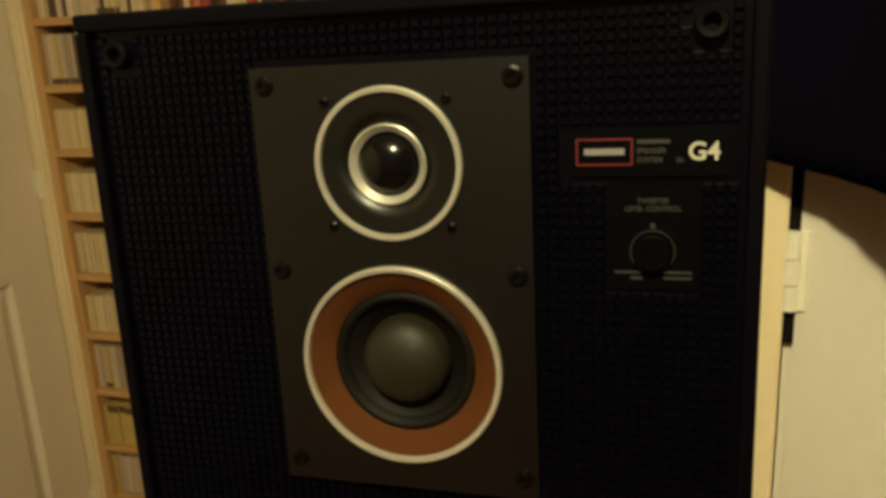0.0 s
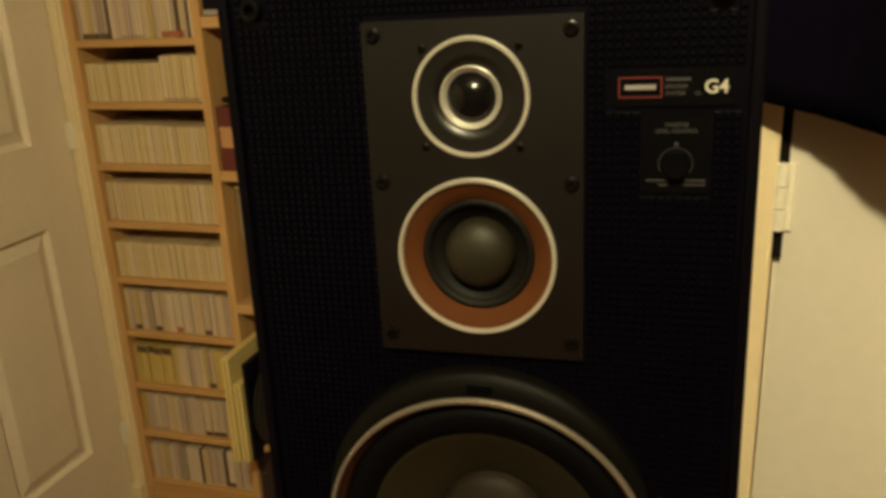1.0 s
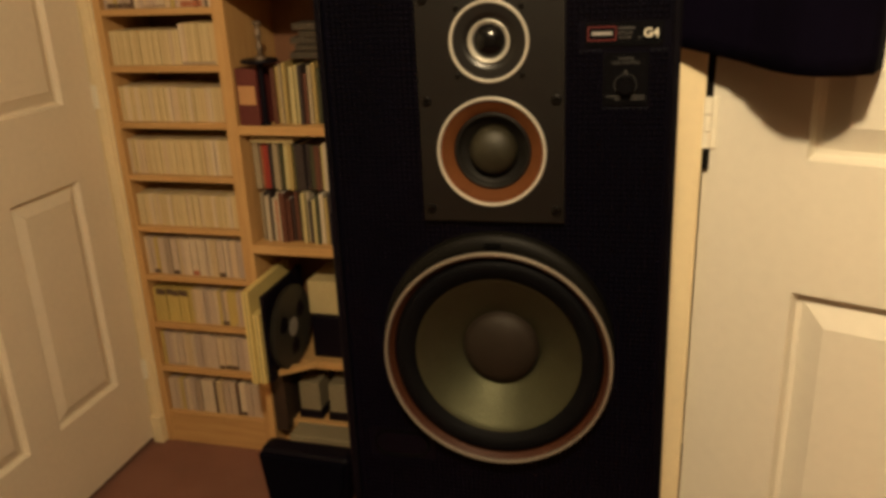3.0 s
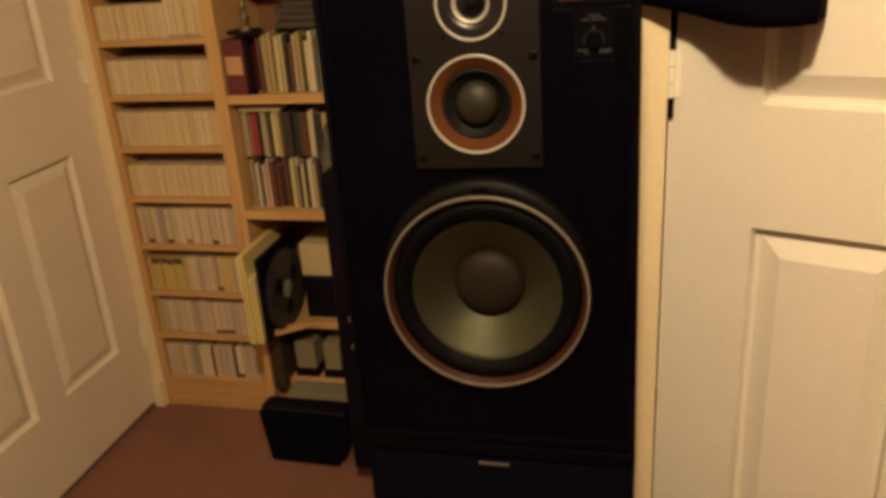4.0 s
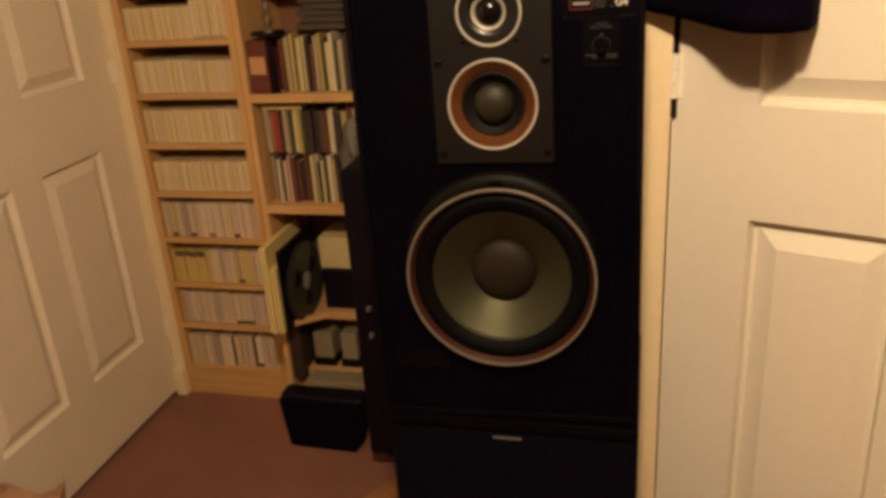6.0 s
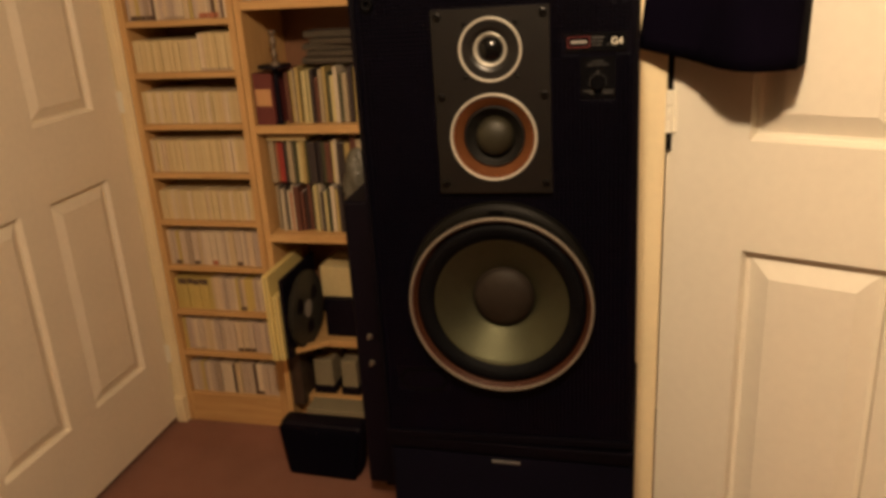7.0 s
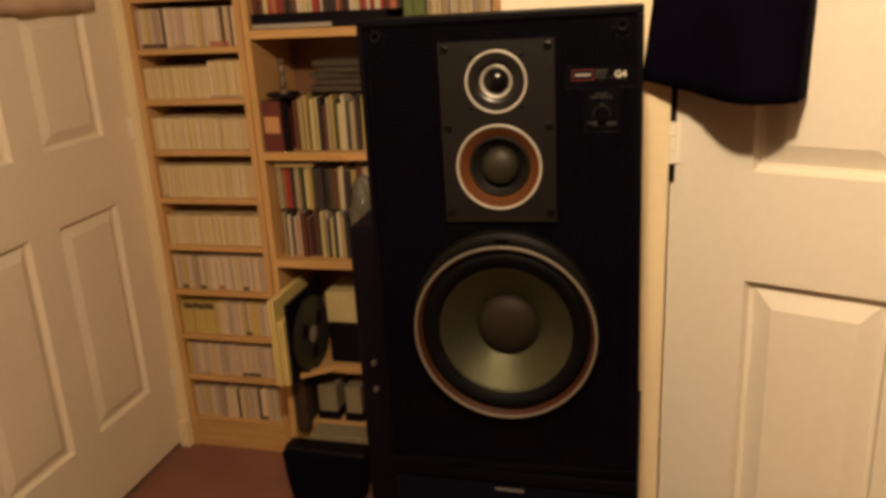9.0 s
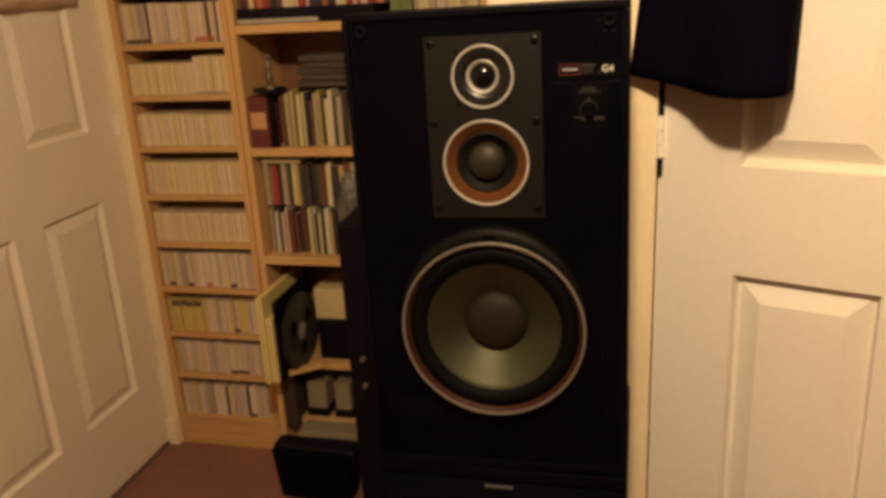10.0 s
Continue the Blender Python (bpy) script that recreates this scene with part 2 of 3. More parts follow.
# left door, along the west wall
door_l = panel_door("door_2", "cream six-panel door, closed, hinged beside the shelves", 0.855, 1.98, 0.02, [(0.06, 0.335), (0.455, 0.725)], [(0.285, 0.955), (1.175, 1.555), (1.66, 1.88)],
                    pose(-1.45, 0.378, 0, 0, 0, 90), paint=M_DOOR_LEFT)
hinge(door_l, 0.863, 1.175, 0.07)
hinge(door_l, 0.863, 0.272, 0.07)
bm = box(-1.452, -1.408, 1.240, 1.262, 0, 2.05, 0.004)
box(-1.50, -1.452, 1.240, 1.262, 0, 2.05, 0.004, bm=bm)
box(-1.430, -1.416, 1.234, 1.240, 0.10, 2.05, 0.002, bm=bm)
solid("door_frame", bm, M_TRIM, "cream gloss door frame beside the shelves", "trim", "structure")
solid("door_frame_block", box(-1.449, -1.410, 1.222, 1.240, 0.0, 0.10, 0.003), M_TRIM, "cream plinth block at the foot of the frame", "trim", "structure")

# ---- loudspeaker ----
SW, SH, SD = 0.380, 0.676, 0.30
spk = thing("loudspeaker", "large black three-way loudspeaker standing on a black cabinet", "loudspeaker", pose(0.0025, -0.0107, 0.8543, -1.32, -0.65, 1.24))
bm = box(-SW / 2, SW / 2, 0.085, SD, 0, SH, 0.002)
part("cabinet", bm, M_CAB, spk, "black ash vinyl cabinet")
for b in ((-SW / 2, -SW / 2 + 0.016, 0, SH), (SW / 2 - 0.016, SW / 2, 0, SH), (-SW / 2 + 0.016, SW / 2 - 0.016, 0, 0.016), (-SW / 2 + 0.016, SW / 2 - 0.016, SH - 0.016, SH)):
    part("cabinet_panel", box(b[0], b[1], 0.0122, 0.085, b[2], b[3]), M_CAB, spk)
for nm, b in (("cabinet_rim", box(-SW / 2, SW / 2, 0, 0.012, SH - 0.010, SH, 0.002)), ("cabinet_rim", box(-SW / 2, SW / 2, 0, 0.012, 0, 0.012, 0.002)),
              ("cabinet_rim", box(-SW / 2, -SW / 2 + 0.008, 0, 0.012, 0.012, SH - 0.010, 0.002)), ("cabinet_rim", box(SW / 2 - 0.008, SW / 2, 0, 0.012, 0.012, SH - 0.010, 0.002))):
    part(nm, b, M_CAB, spk)
TZ, MZ, WZ = 0.5878, 0.4726, 0.2299


def holed(x0, x1, z0, z1, cx, cz, r, y0, y1, bm, n=64):
    """A slab between y0 (front) and y1 with one round hole through it."""
    def edge(a):
        c, q = math.cos(a), math.sin(a)
        k = min(((x1 if c > 0 else x0) - cx) / c if abs(c) > 1e-9 else 1e9, ((z1 if q > 0 else z0) - cz) / q if abs(q) > 1e-9 else 1e9)
        return cx + k * c, cz + k * q
    angles = sorted({2 * math.pi * k / n for k in range(n)} | {math.atan2(z - cz, x - cx) % (2 * math.pi) for x in (x0, x1) for z in (z0, z1)})
    rows = []
    for a in angles:
        ex, ez = edge(a)
        hx, hz = cx + r * math.cos(a), cz + r * math.sin(a)
        rows.append([bm.verts.new(p) for p in ((ex, y1, ez), (ex, y0, ez), (hx, y0, hz), (hx, y1, hz))])
    for p, q in zip(rows, rows[1:] + rows[:1]):
        for k in range(4):
            bm.faces.new((p[k], q[k], q[(k + 1) % 4], p[(k + 1) % 4]))
    return bm


BX = SW / 2 - 0.008
bm = holed(-BX, BX, 0.012, 0.396, 0, WZ, 0.1320, 0.006, 0.0118, bmesh.new())
baffle = part("baffle", bm, M_BAFFLE, spk, "black baffle moulded with a grid of small squares")
for b in ((-BX, -0.06, 0.396, 0.641), (0.06, BX, 0.396, 0.641), (-BX, BX, 0.641, SH - 0.010)):
    part("baffle", box(b[0], b[1], 0.006, 0.0118, b[2], b[3]), M_BAFFLE, spk)
bm = holed(-0.0775, 0.0775, 0.5285, 0.641, 0, TZ, 0.0376, -0.003, 0.0058, bmesh.new())
holed(-0.0775, 0.0775, 0.396, 0.5285, 0, MZ, 0.0550, -0.003, 0.0058, bm)
bmesh.ops.remove_doubles(bm, verts=bm.verts, dist=1e-5)
part("driver_plate", bm, M_PLATE, spk, "dark grey metal plate")

tw = part("tweeter", lathe([(0.0415, 0.003), (0.0410, 0.0040), (0.0385, 0.0038), (0.0300, 0.0033), (0.0218, 0.0030), (0.0205, -0.006)], 72, 0, TZ), M_PLATE, spk, "tweeter in a shallow horn", smooth=True)
part("outer_ring", lathe([(0.0418, 0.003), (0.0416, 0.0052), (0.0408, 0.0058), (0.0386, 0.0056), (0.0380, 0.0035)], 72, 0, TZ), M_SILVER, tw, "silver ring")
part("inner_ring", lathe([(0.0220, -0.002), (0.0219, 0.0040), (0.0211, 0.0045), (0.0176, 0.0016), (0.0170, -0.004)], 64, 0, TZ), M_SILVER, tw, "silver ring")
part("dome", lathe([(0.0172, -0.003)] + [(0.0170 * math.cos(a), -0.002 + 0.0115 * math.sin(a)) for a in [i * math.pi / 24 for i in range(12)]] + [(0, 0.0095)], 48, 0, TZ), M_DOME, tw, "glossy black dome", smooth=True)

mid = part("midrange", lathe([(0.0556, 0.004), (0.0432, -0.0015), (0.0420, -0.003), (0.0405, -0.008)], 72, 0, MZ), M_COPPER, spk, "midrange with a bronze-brown ring", smooth=True)
part("outer_ring", lathe([(0.0592, 0.003), (0.0590, 0.0058), (0.0581, 0.0066), (0.0560, 0.0062), (0.0554, 0.004)], 80, 0, MZ), M_SILVER, mid, "silver ring")
part("surround", lathe([(0.0422, -0.0030), (0.0405, -0.0012), (0.0378, -0.0016), (0.0358, -0.0060), (0.0340, -0.0080)], 64, 0, MZ), M_ROLL, mid, smooth=True)
part("cone", lathe([(0.0352, -0.0062), (0.0290, -0.0105), (0.0262, -0.0130)], 64, 0, MZ), M_ROLL, mid, smooth=True)
part("dust_cap", lathe([(0.0264, -0.0125), (0.0262, -0.0080)] + [(0.0258 * math.cos(a), -0.0070 + 0.0150 * math.sin(a)) for a in [i * math.pi / 24 for i in range(12)]] + [(0, 0.0080)], 48, 0, MZ), M_MIDCAP, mid, "olive-grey dome", smooth=True)

bm = bmesh.new()
loops = []
for lift, grow, f in ((0.0, -0.0020, 0.0100), (0.0, 0.0, 0.0112), (0.0150, 0.0002, 0.0065), (0.0176, 0.0005, 0.0030), (0.0180, 0.0008, -0.0060)):
    loop = []
    for k in range(128):
        a = 2 * math.pi * k / 128
        r = max(0.1335, lift * math.sin(a) + math.sqrt(0.1335 ** 2 - (lift * math.cos(a)) ** 2)) + grow
        loop.append(bm.verts.new((r * math.cos(a), -f, WZ + r * math.sin(a))))
    loops.append(loop)
for a, b in zip(loops, loops[1:]):
    for k in range(128):
        bm.faces.new((a[k], a[(k + 1) % 128], b[(k + 1) % 128], b[k]))
wf = part("woofer", bm, M_COLLAR, spk, "large bass driver with a crescent collar above it", smooth=True)
# Raised black block painted as the shade of a cut in the collar.
part("notch", box(-0.0095, 0.0095, -0.0128, -0.006, WZ + 0.1375, WZ + 0.1420, 0.0006), M_HOLESHADE, wf, "small black block standing in for the shade of a notch")
part("outer_ring", lathe([(0.1333, 0.010), (0.1330, 0.0135), (0.1318, 0.0150), (0.1294, 0.0146), (0.1286, 0.011)], 96, 0, WZ), M_RIM, wf, "silver ring")
part("inner_band", lathe([(0.1287, 0.012), (0.1235, 0.006), (0.1225, 0.003)], 96, 0, WZ), M_COPPER_D, wf, "copper-brown band")
part("surround", lathe([(0.1231, 0.002), (0.1205, 0.0065), (0.1165, 0.0090), (0.1105, 0.0090), (0.1040, 0.0062), (0.0990, 0.0022), (0.0965, 0.0005)], 96, 0, WZ), M_RUBBER, wf, "black rolled surround", smooth=True)
part("cone", lathe([(0.0975, 0.0018), (0.0952, 0.0010)] + [(0.0950 - 0.0049 * k, 0.0006 - 0.0029 * k + (0.0004 if k % 2 else 0)) for k in range(1, 11)], 96, 0, WZ), M_CONE, wf, "grey-green paper cone", smooth=True)
part("dust_cap", lathe([(0.0468, -0.031), (0.0462, -0.0285)] + [(0.0452 * math.cos(a), -0.0275 + 0.0175 * math.sin(a)) for a in [i * math.pi / 24 for i in range(12)]] + [(0, -0.0100)], 64, 0, WZ), M_CAP, wf, "dark dust cap", smooth=True)


def bolt(parent, x, z, f, r=0.0042):
    b = part("screw", lathe([(r * 1.35, f), (r * 1.3, f + 0.0012), (r, f + 0.0016), (r * 0.95, f + 0.003), (r * 0.5, f + 0.003), (r * 0.45, f + 0.001), (0, f + 0.001)], 16, x, z), M_SCREW, parent, "black hex-socket screw", smooth=False)
    return b


for x in (-0.069, 0.069):
    for z in (0.6315, 0.5275, 0.409):
        bolt(spk, x, z, 0.003)
for x, z in ((-0.034, TZ + 0.034), (0.034, TZ + 0.034), (-0.034, TZ - 0.034), (0.034, TZ - 0.034)):
    bolt(spk, x, z, 0.003, 0.002)
for x, z in ((-0.1635, 0.6525), (0.1635, 0.6525)):
    sock = part("grille_socket", lathe([(0.0082, -0.006), (0.0080, 0.001), (0.0070, 0.002), (0.0042, 0.0015), (0.0038, -0.005), (0, -0.005)], 24, x, z), M_PEG, spk, "rubber grille socket")
# Shallow oval dish; its black gives the shade of a deep port.
bm = bmesh.new()
loops = []
for grow, y in ((0.0015, 0.0060), (0.0010, 0.0048), (0.0, 0.0050), (-0.0020, 0.0060), (-0.0025, 0.0100)):
    loops.append([bm.verts.new((-0.1250 + c * 0.018 + (0.0165 + grow) * math.cos(a), y, 0.0990 + (0.0165 + grow) * math.sin(a))) for c, a in [(1 if math.cos(2 * math.pi * (k + 0.5) / 40) > 0 else -1, 2 * math.pi * (k + 0.5) / 40) for k in range(40)]])
for a, b in zip(loops, loops[1:]):
    for k in range(40):
        bm.faces.new((a[k], a[(k + 1) % 40], b[(k + 1) % 40], b[k]))
bm.faces.new(loops[-1])
part("reflex_port", bm, M_HOLESHADE, spk, "dark oval reflex port")

# badge, level control
F = 0.0040
bd = part("badge", box(0.098, 0.174, F, 0.0058, 0.580, 0.603), M_BADGE, spk, "black badge strip", m=Matrix.Translation((-0.0010, 0, -0.0004)))
bm = box(0.1005, 0.1285, F - 0.0006, F, 0.5982, 0.599)
for b in ((0.1005, 0.1285, 0.5855, 0.5863), (0.1005, 0.1013, 0.5863, 0.5982), (0.1277, 0.1285, 0.5863, 0.5982)):
    box(b[0], b[1], F - 0.0006, F, b[2], b[3], bm=bm)
part("badge_frame", bm, M_RED, bd, "thin red frame")
part("badge_mark", box(0.1045, 0.1245, F - 0.0005, F, 0.5908, 0.5940), M_MARK, bd)
R90 = Matrix.Rotation(math.pi / 2, 4, "X")
part("badge_line", box(0.1305, 0.1465, F - 0.0004, F, 0.5962, 0.5982), M_GREYPRINT, bd)
words("SPEAKER", 0.0037, M_GREYPRINT, bd, Matrix.Translation((0.1375, F - 0.0003, 0.5925)) @ R90)
words("SYSTEM", 0.0037, M_GREYPRINT, bd, Matrix.Translation((0.1368, F - 0.0003, 0.5880)) @ R90)
words("SS-", 0.0034, M_GREYPRINT, bd, Matrix.Translation((0.1515, F - 0.0003, 0.5878)) @ R90)
words("G4", 0.0122, M_PRINT, bd, Matrix.Translation((0.1625, F - 0.0003, 0.5918)) @ R90)
lc = part("level_control", box(0.117, 0.161, F, 0.0058, 0.5215, 0.5735), M_BADGE, spk, "tweeter level control on a black plate", m=Matrix.Translation((-0.0014, 0, -0.0006)))
words("TWEETER", 0.0036, M_GREYPRINT, lc, Matrix.Translation((0.139, F - 0.0003, 0.5675)) @ R90)
words("LEVEL CONTROL", 0.0036, M_GREYPRINT, lc, Matrix.Translation((0.139, F - 0.0003, 0.5635)) @ R90)
bm = bmesh.new()
arc = [math.radians(-62 + k * 304 / 40) for k in range(41)]
vs = [(bm.verts.new((0.139 + 0.0112 * math.cos(a), F - 0.0004, 0.5415 + 0.0112 * math.sin(a))), bm.verts.new((0.139 + 0.0107 * math.cos(a), F - 0.0004, 0.5415 + 0.0107 * math.sin(a)))) for a in arc]
for p, q in zip(vs, vs[1:]):
    bm.faces.new((p[0], q[0], q[1], p[1]))
part("scale_ring", bm, M_GREYPRINT, lc, "thin grey scale ring")
part("knob", lathe([(0.0096, -0.0045), (0.0094, 0.0015), (0.0086, 0.0022), (0, 0.0020)], 32, 0.139, 0.5415), M_BADGE, lc, "black knob", smooth=False)
part("pointer", box(0.1378, 0.1402, F - 0.0005, F, 0.5535, 0.556), M_GREYPRINT, lc)
for x0, x1, z0, z1 in ((0.1203, 0.1340, 0.5296, 0.5309), (0.1280, 0.1340, 0.5266, 0.5279), (0.1445, 0.1585, 0.5298, 0.5311), (0.1445, 0.1585, 0.5268, 0.5281)):
    part("print_line", box(x0, x1, F - 0.0004, F, z0, z1), M_GREYPRINT, lc)

# ---- lower cabinet ----
low = thing("lower_loudspeaker", "black floor-standing cabinet with a cloth grille under the loudspeaker", "loudspeaker", pose(0.004, 0, 0))
part("cabinet", box(-0.192, 0.189, 0.012, 0.33, 0.0, 0.844, 0.004), M_CAB, low, "black vinyl cabinet")
part("top_rail", box(-0.192, 0.189, -0.012, 0.012, 0.832, 0.8518, 0.003), M_CAB, low)
part("grille", box(-0.190, 0.187, -0.008, 0.012, 0.03, 0.830, 0.006, 3), M_CLOTH, low, "black cloth grille")
part("badge_bar", box(-0.026, 0.018, -0.0105, -0.0075, 0.8160, 0.8202, 0.0006), M_BAR, low, "small grey badge")


# ---- CD shelf ----
def spine_mats(kind, cols, rough=0.45):
    return [mat(kind, c, rough, var=0.12, scale=30, fine=200, bump=0.03, per_object=0.5) for c in cols]


M_CD = spine_mats("cd_spine", [(0.61, 0.48, 0.32), (0.55, 0.44, 0.33), (0.66, 0.55, 0.40), (0.51, 0.40, 0.30), (0.58, 0.45, 0.27), (0.46, 0.36, 0.29), (0.10, 0.06, 0.04), (0.38, 0.29, 0.21), (0.54, 0.41, 0.13), (0.61, 0.48, 0.26), (0.65, 0.53, 0.30), (0.56, 0.44, 0.23)])
M_BOOK = spine_mats("book_cover", [(0.39, 0.29, 0.11), (0.52, 0.44, 0.22), (0.30, 0.035, 0.025), (0.36, 0.29, 0.19), (0.03, 0.02, 0.02), (0.045, 0.05, 0.022), (0.55, 0.47, 0.35), (0.11, 0.036, 0.022), (0.028, 0.02, 0.022), (0.42, 0.14, 0.07)], 0.6)
FY = 1.245
rng = random.Random(7)
cdr = thing("cd_rack", "tall narrow pine-effect rack filled with rows of compact discs", "rack")
part("upright", box(-1.407, -1.385, FY, FY + 0.24, 0, 2.0, 0.0015), M_PINE_V, cdr)
part("upright", box(-1.034, -1.012, FY, FY + 0.24, 0, 2.0, 0.0015), M_PINE_V, cdr)
part("back", box(-1.385, -1.034, FY + 0.230, FY + 0.236, 0, 2.0), M_BACK, cdr)
part("plinth", box(-1.385, -1.034, FY + 0.004, FY + 0.022, 0.0, 0.098, 0.0015), M_PINE, cdr)
RZ = [0.116, 0.285, 0.444, 0.611, 0.774, 0.938, 1.099, 1.263, 1.421, 1.580, 1.745]
for k, z in enumerate(RZ):
    part("shelf", box(-1.385, -1.034, FY + 0.002, FY + 0.23, z - 0.018, z, 0.0015), M_PINE, cdr)
cd_me = []
for mm in M_CD:
    b = box(-0.0048, 0.0048, 0, 0.142, 0, 0.1245, 0.0008, 1)
    cd_me.append(mesh_of(b, "compact_disc", mm))
label_mes = [mesh_of(box(-0.0049, 0.0049, -0.0006, 0, z0, z1), "spine_label", mm) for z0, z1, mm in ((0.002, 0.016, M_CD[6]), (0.002, 0.010, M_CD[7]), (0.100, 0.122, M_CD[6]), (0.002, 0.014, M_CD[5]), (0.002, 0.018, M_BOOK[9]))]
# height of the cases against a full-height one: left part, right part, where they change
TALL = [(0.94, 0.96, 0.5), (0.95, 0.93, 0.5), (0.93, 0.96, 0.4), (0.97, 0.98, 0.5), (0.81, 0.82, 0.5), (0.86, 0.87, 0.5), (0.83, 0.80, 0.6), (0.79, 0.93, 0.64), (0.97, 0.95, 0.5), (0.96, 0.96, 0.5)]
# dark printed feet and tops of some spines: shelf, from, to, kind
MARKS = [(3, 0.05, 0.12, 0), (3, 0.24, 0.29, 0), (3, 0.42, 0.48, 4), (3, 0.70, 0.75, 0), (2, 0.02, 0.34, 2), (2, 0.70, 0.76, 0), (2, 0.80, 0.86, 1),
         (1, 0.04, 0.22, 1), (1, 0.56, 0.62, 0), (1, 0.64, 0.76, 0), (0, 0.73, 0.79, 0), (5, 0.0, 0.05, 1), (7, 0.66, 0.97, 1), (8, 0.02, 0.28, 0), (8, 0.36, 0.55, 1), (8, 0.72, 0.9, 4), (9, 0.5, 0.7, 0)]
for k, z in enumerate(RZ[:-1]):
    x = -1.383
    while x < -1.046:
        w = rng.choice([1.0, 1.0, 1.02, 1.05, 0.95] if k > 3 else [1.0, 1.05, 2.2, 2.2])
        idx = rng.choice([9, 9, 10, 10, 10, 11, 0, 2]) if 3 < k < 8 else rng.choice([0, 1, 1, 2, 2, 3, 4, 0, 2, 5, 5, 6, 7, 8])
        f = (x + 1.383) / 0.337
        if k < 4 and idx == 6:
            idx = 3
        if k == 0 and (0.49 < f < 0.53 or 0.73 < f < 0.77):
            idx, w = 6, 1.05
        if k == 2 and f < 0.40:
            idx = 8
        ob = new("compact_disc", cd_me[idx])
        ob.matrix_basis = Matrix.Translation((x + 0.0052 * w, FY + 0.016 + rng.uniform(0, 0.005), z)) @ Matrix.Diagonal((w, 1, TALL[k][0 if f < TALL[k][2] else 1] * rng.uniform(0.985, 1.01), 1))
        tagged(ob, "slim compact disc case standing in the rack", "CD", "discs in the rack")
        for row, f0, f1, n in MARKS:
            if row == k and f0 < f < f1:
                band = new("spine_label", label_mes[n])
                band.parent = ob
        x += 0.0104 * w + rng.uniform(0, 0.0005)

# ---- bookcase ----
bk = thing("bookcase", "pine-effect bookcase with books and clutter", "bookcase")
part("side", box(-1.011, -0.990, FY + 0.002, FY + 0.30, -0.1228, 2.0, 0.0015), M_PINE_V, bk)
part("side", box(-0.240, -0.218, FY + 0.002, FY + 0.30, -0.1228, 2.0, 0.0015), M_PINE_V, bk)
part("back", box(-0.990, -0.240, FY + 0.29, FY + 0.298, -0.1228, 2.0), M_BACK, bk)
part("plinth", box(-0.990, -0.240, FY + 0.070, FY + 0.088, -0.1228, 0.083, 0.0015), M_PINE, bk)
for z in (0.110, 0.335, 0.733, 1.093, 1.467, 1.86):
    part("shelf", box(-0.990, -0.240, FY + (0.05 if z < 0.4 else 0.003), FY + 0.29, z - 0.026, z, 0.0015), M_PINE, bk)


def book(x, y, z, w, d, h, material, lean=0.0, label="book standing on a bookcase shelf"):
    t = thing("book", label, "book", Matrix.Translation((x, y, z)) @ Matrix.Rotation(math.radians(lean), 4, "Y"), "books on the bookcase")
    bm = box(0, 0.002, 0, d, 0, h, 0.0006, 1)
    box(w - 0.002, w, 0, d, 0, h, 0.0006, 1, bm=bm)
    box(0.002, w - 0.002, 0, 0.003, 0, h, bm=bm)
    part("cover", bm, material, t)
    part("page_block", box(0.002, w - 0.002, 0.004, d - 0.004, 0.003, h - 0.003), M_WHITE, t)
    return t


def book_row(x0, x1, y, z, hmin, hmax, wmin, wmax, d, seed, choice=range(10)):
    r = random.Random(seed)
    x = x0
    choice = list(choice)
    while x < x1 - wmin:
        w = r.uniform(wmin, wmax)
        book(x, y + r.uniform(0, 0.02), z, w, d, r.uniform(hmin, hmax), M_BOOK[r.choice(choice)])
        x += w + 0.0008


def book_list(x, y, z, hmin, hmax, d, seed, items):
    r = random.Random(seed)
    for c, w in items:
        book(x, y + r.uniform(0, 0.02), z, w, d, r.uniform(hmin, hmax), M_BOOK[c], r.uniform(-0.6, 0.9))
        x += w + 0.0015


book_list(-0.890, FY + 0.03, 1.0935, 0.140, 0.172, 0.14, 3, [(7, 0.012), (0, 0.012), (3, 0.007), (0, 0.011), (5, 0.006), (1, 0.014), (1, 0.010), (4, 0.012), (7, 0.010), (3, 0.012), (0, 0.010), (5, 0.009), (1, 0.016), (6, 0.012), (5, 0.010), (3, 0.016), (4, 0.014), (0, 0.024), (1, 0.02), (7, 0.03), (6, 0.02), (0, 0.03), (4, 0.03), (1, 0.03), (3, 0.03)])
book_list(-0.975, FY + 0.04, 0.7335, 0.128, 0.158, 0.12, 5, [(3, 0.008), (4, 0.009), (6, 0.010), (4, 0.007), (6, 0.008), (9, 0.006), (6, 0.007), (7, 0.018), (7, 0.012), (4, 0.008), (7, 0.012), (5, 0.012), (1, 0.012), (6, 0.007), (4, 0.012), (1, 0.010), (5, 0.008), (6, 0.014), (0, 0.012), (8, 0.014), (3, 0.02), (7, 0.02), (1, 0.02), (4, 0.03), (6, 0.03), (7, 0.03), (0, 0.03), (4, 0.03)])
book_list(-0.983, FY + 0.05, 0.8935, 0.132, 0.152, 0.12, 9, [(3, 0.018), (9, 0.006), (2, 0.018), (8, 0.010), (3, 0.012), (3, 0.010), (5, 0.008), (1, 0.018), (0, 0.012), (5, 0.008), (4, 0.026), (4, 0.012), (5, 0.014), (7, 0.016), (1, 0.012), (6, 0.010), (4, 0.022), (0, 0.018), (7, 0.02), (3, 0.03), (4, 0.03), (1, 0.03), (2, 0.03), (7, 0.03)])
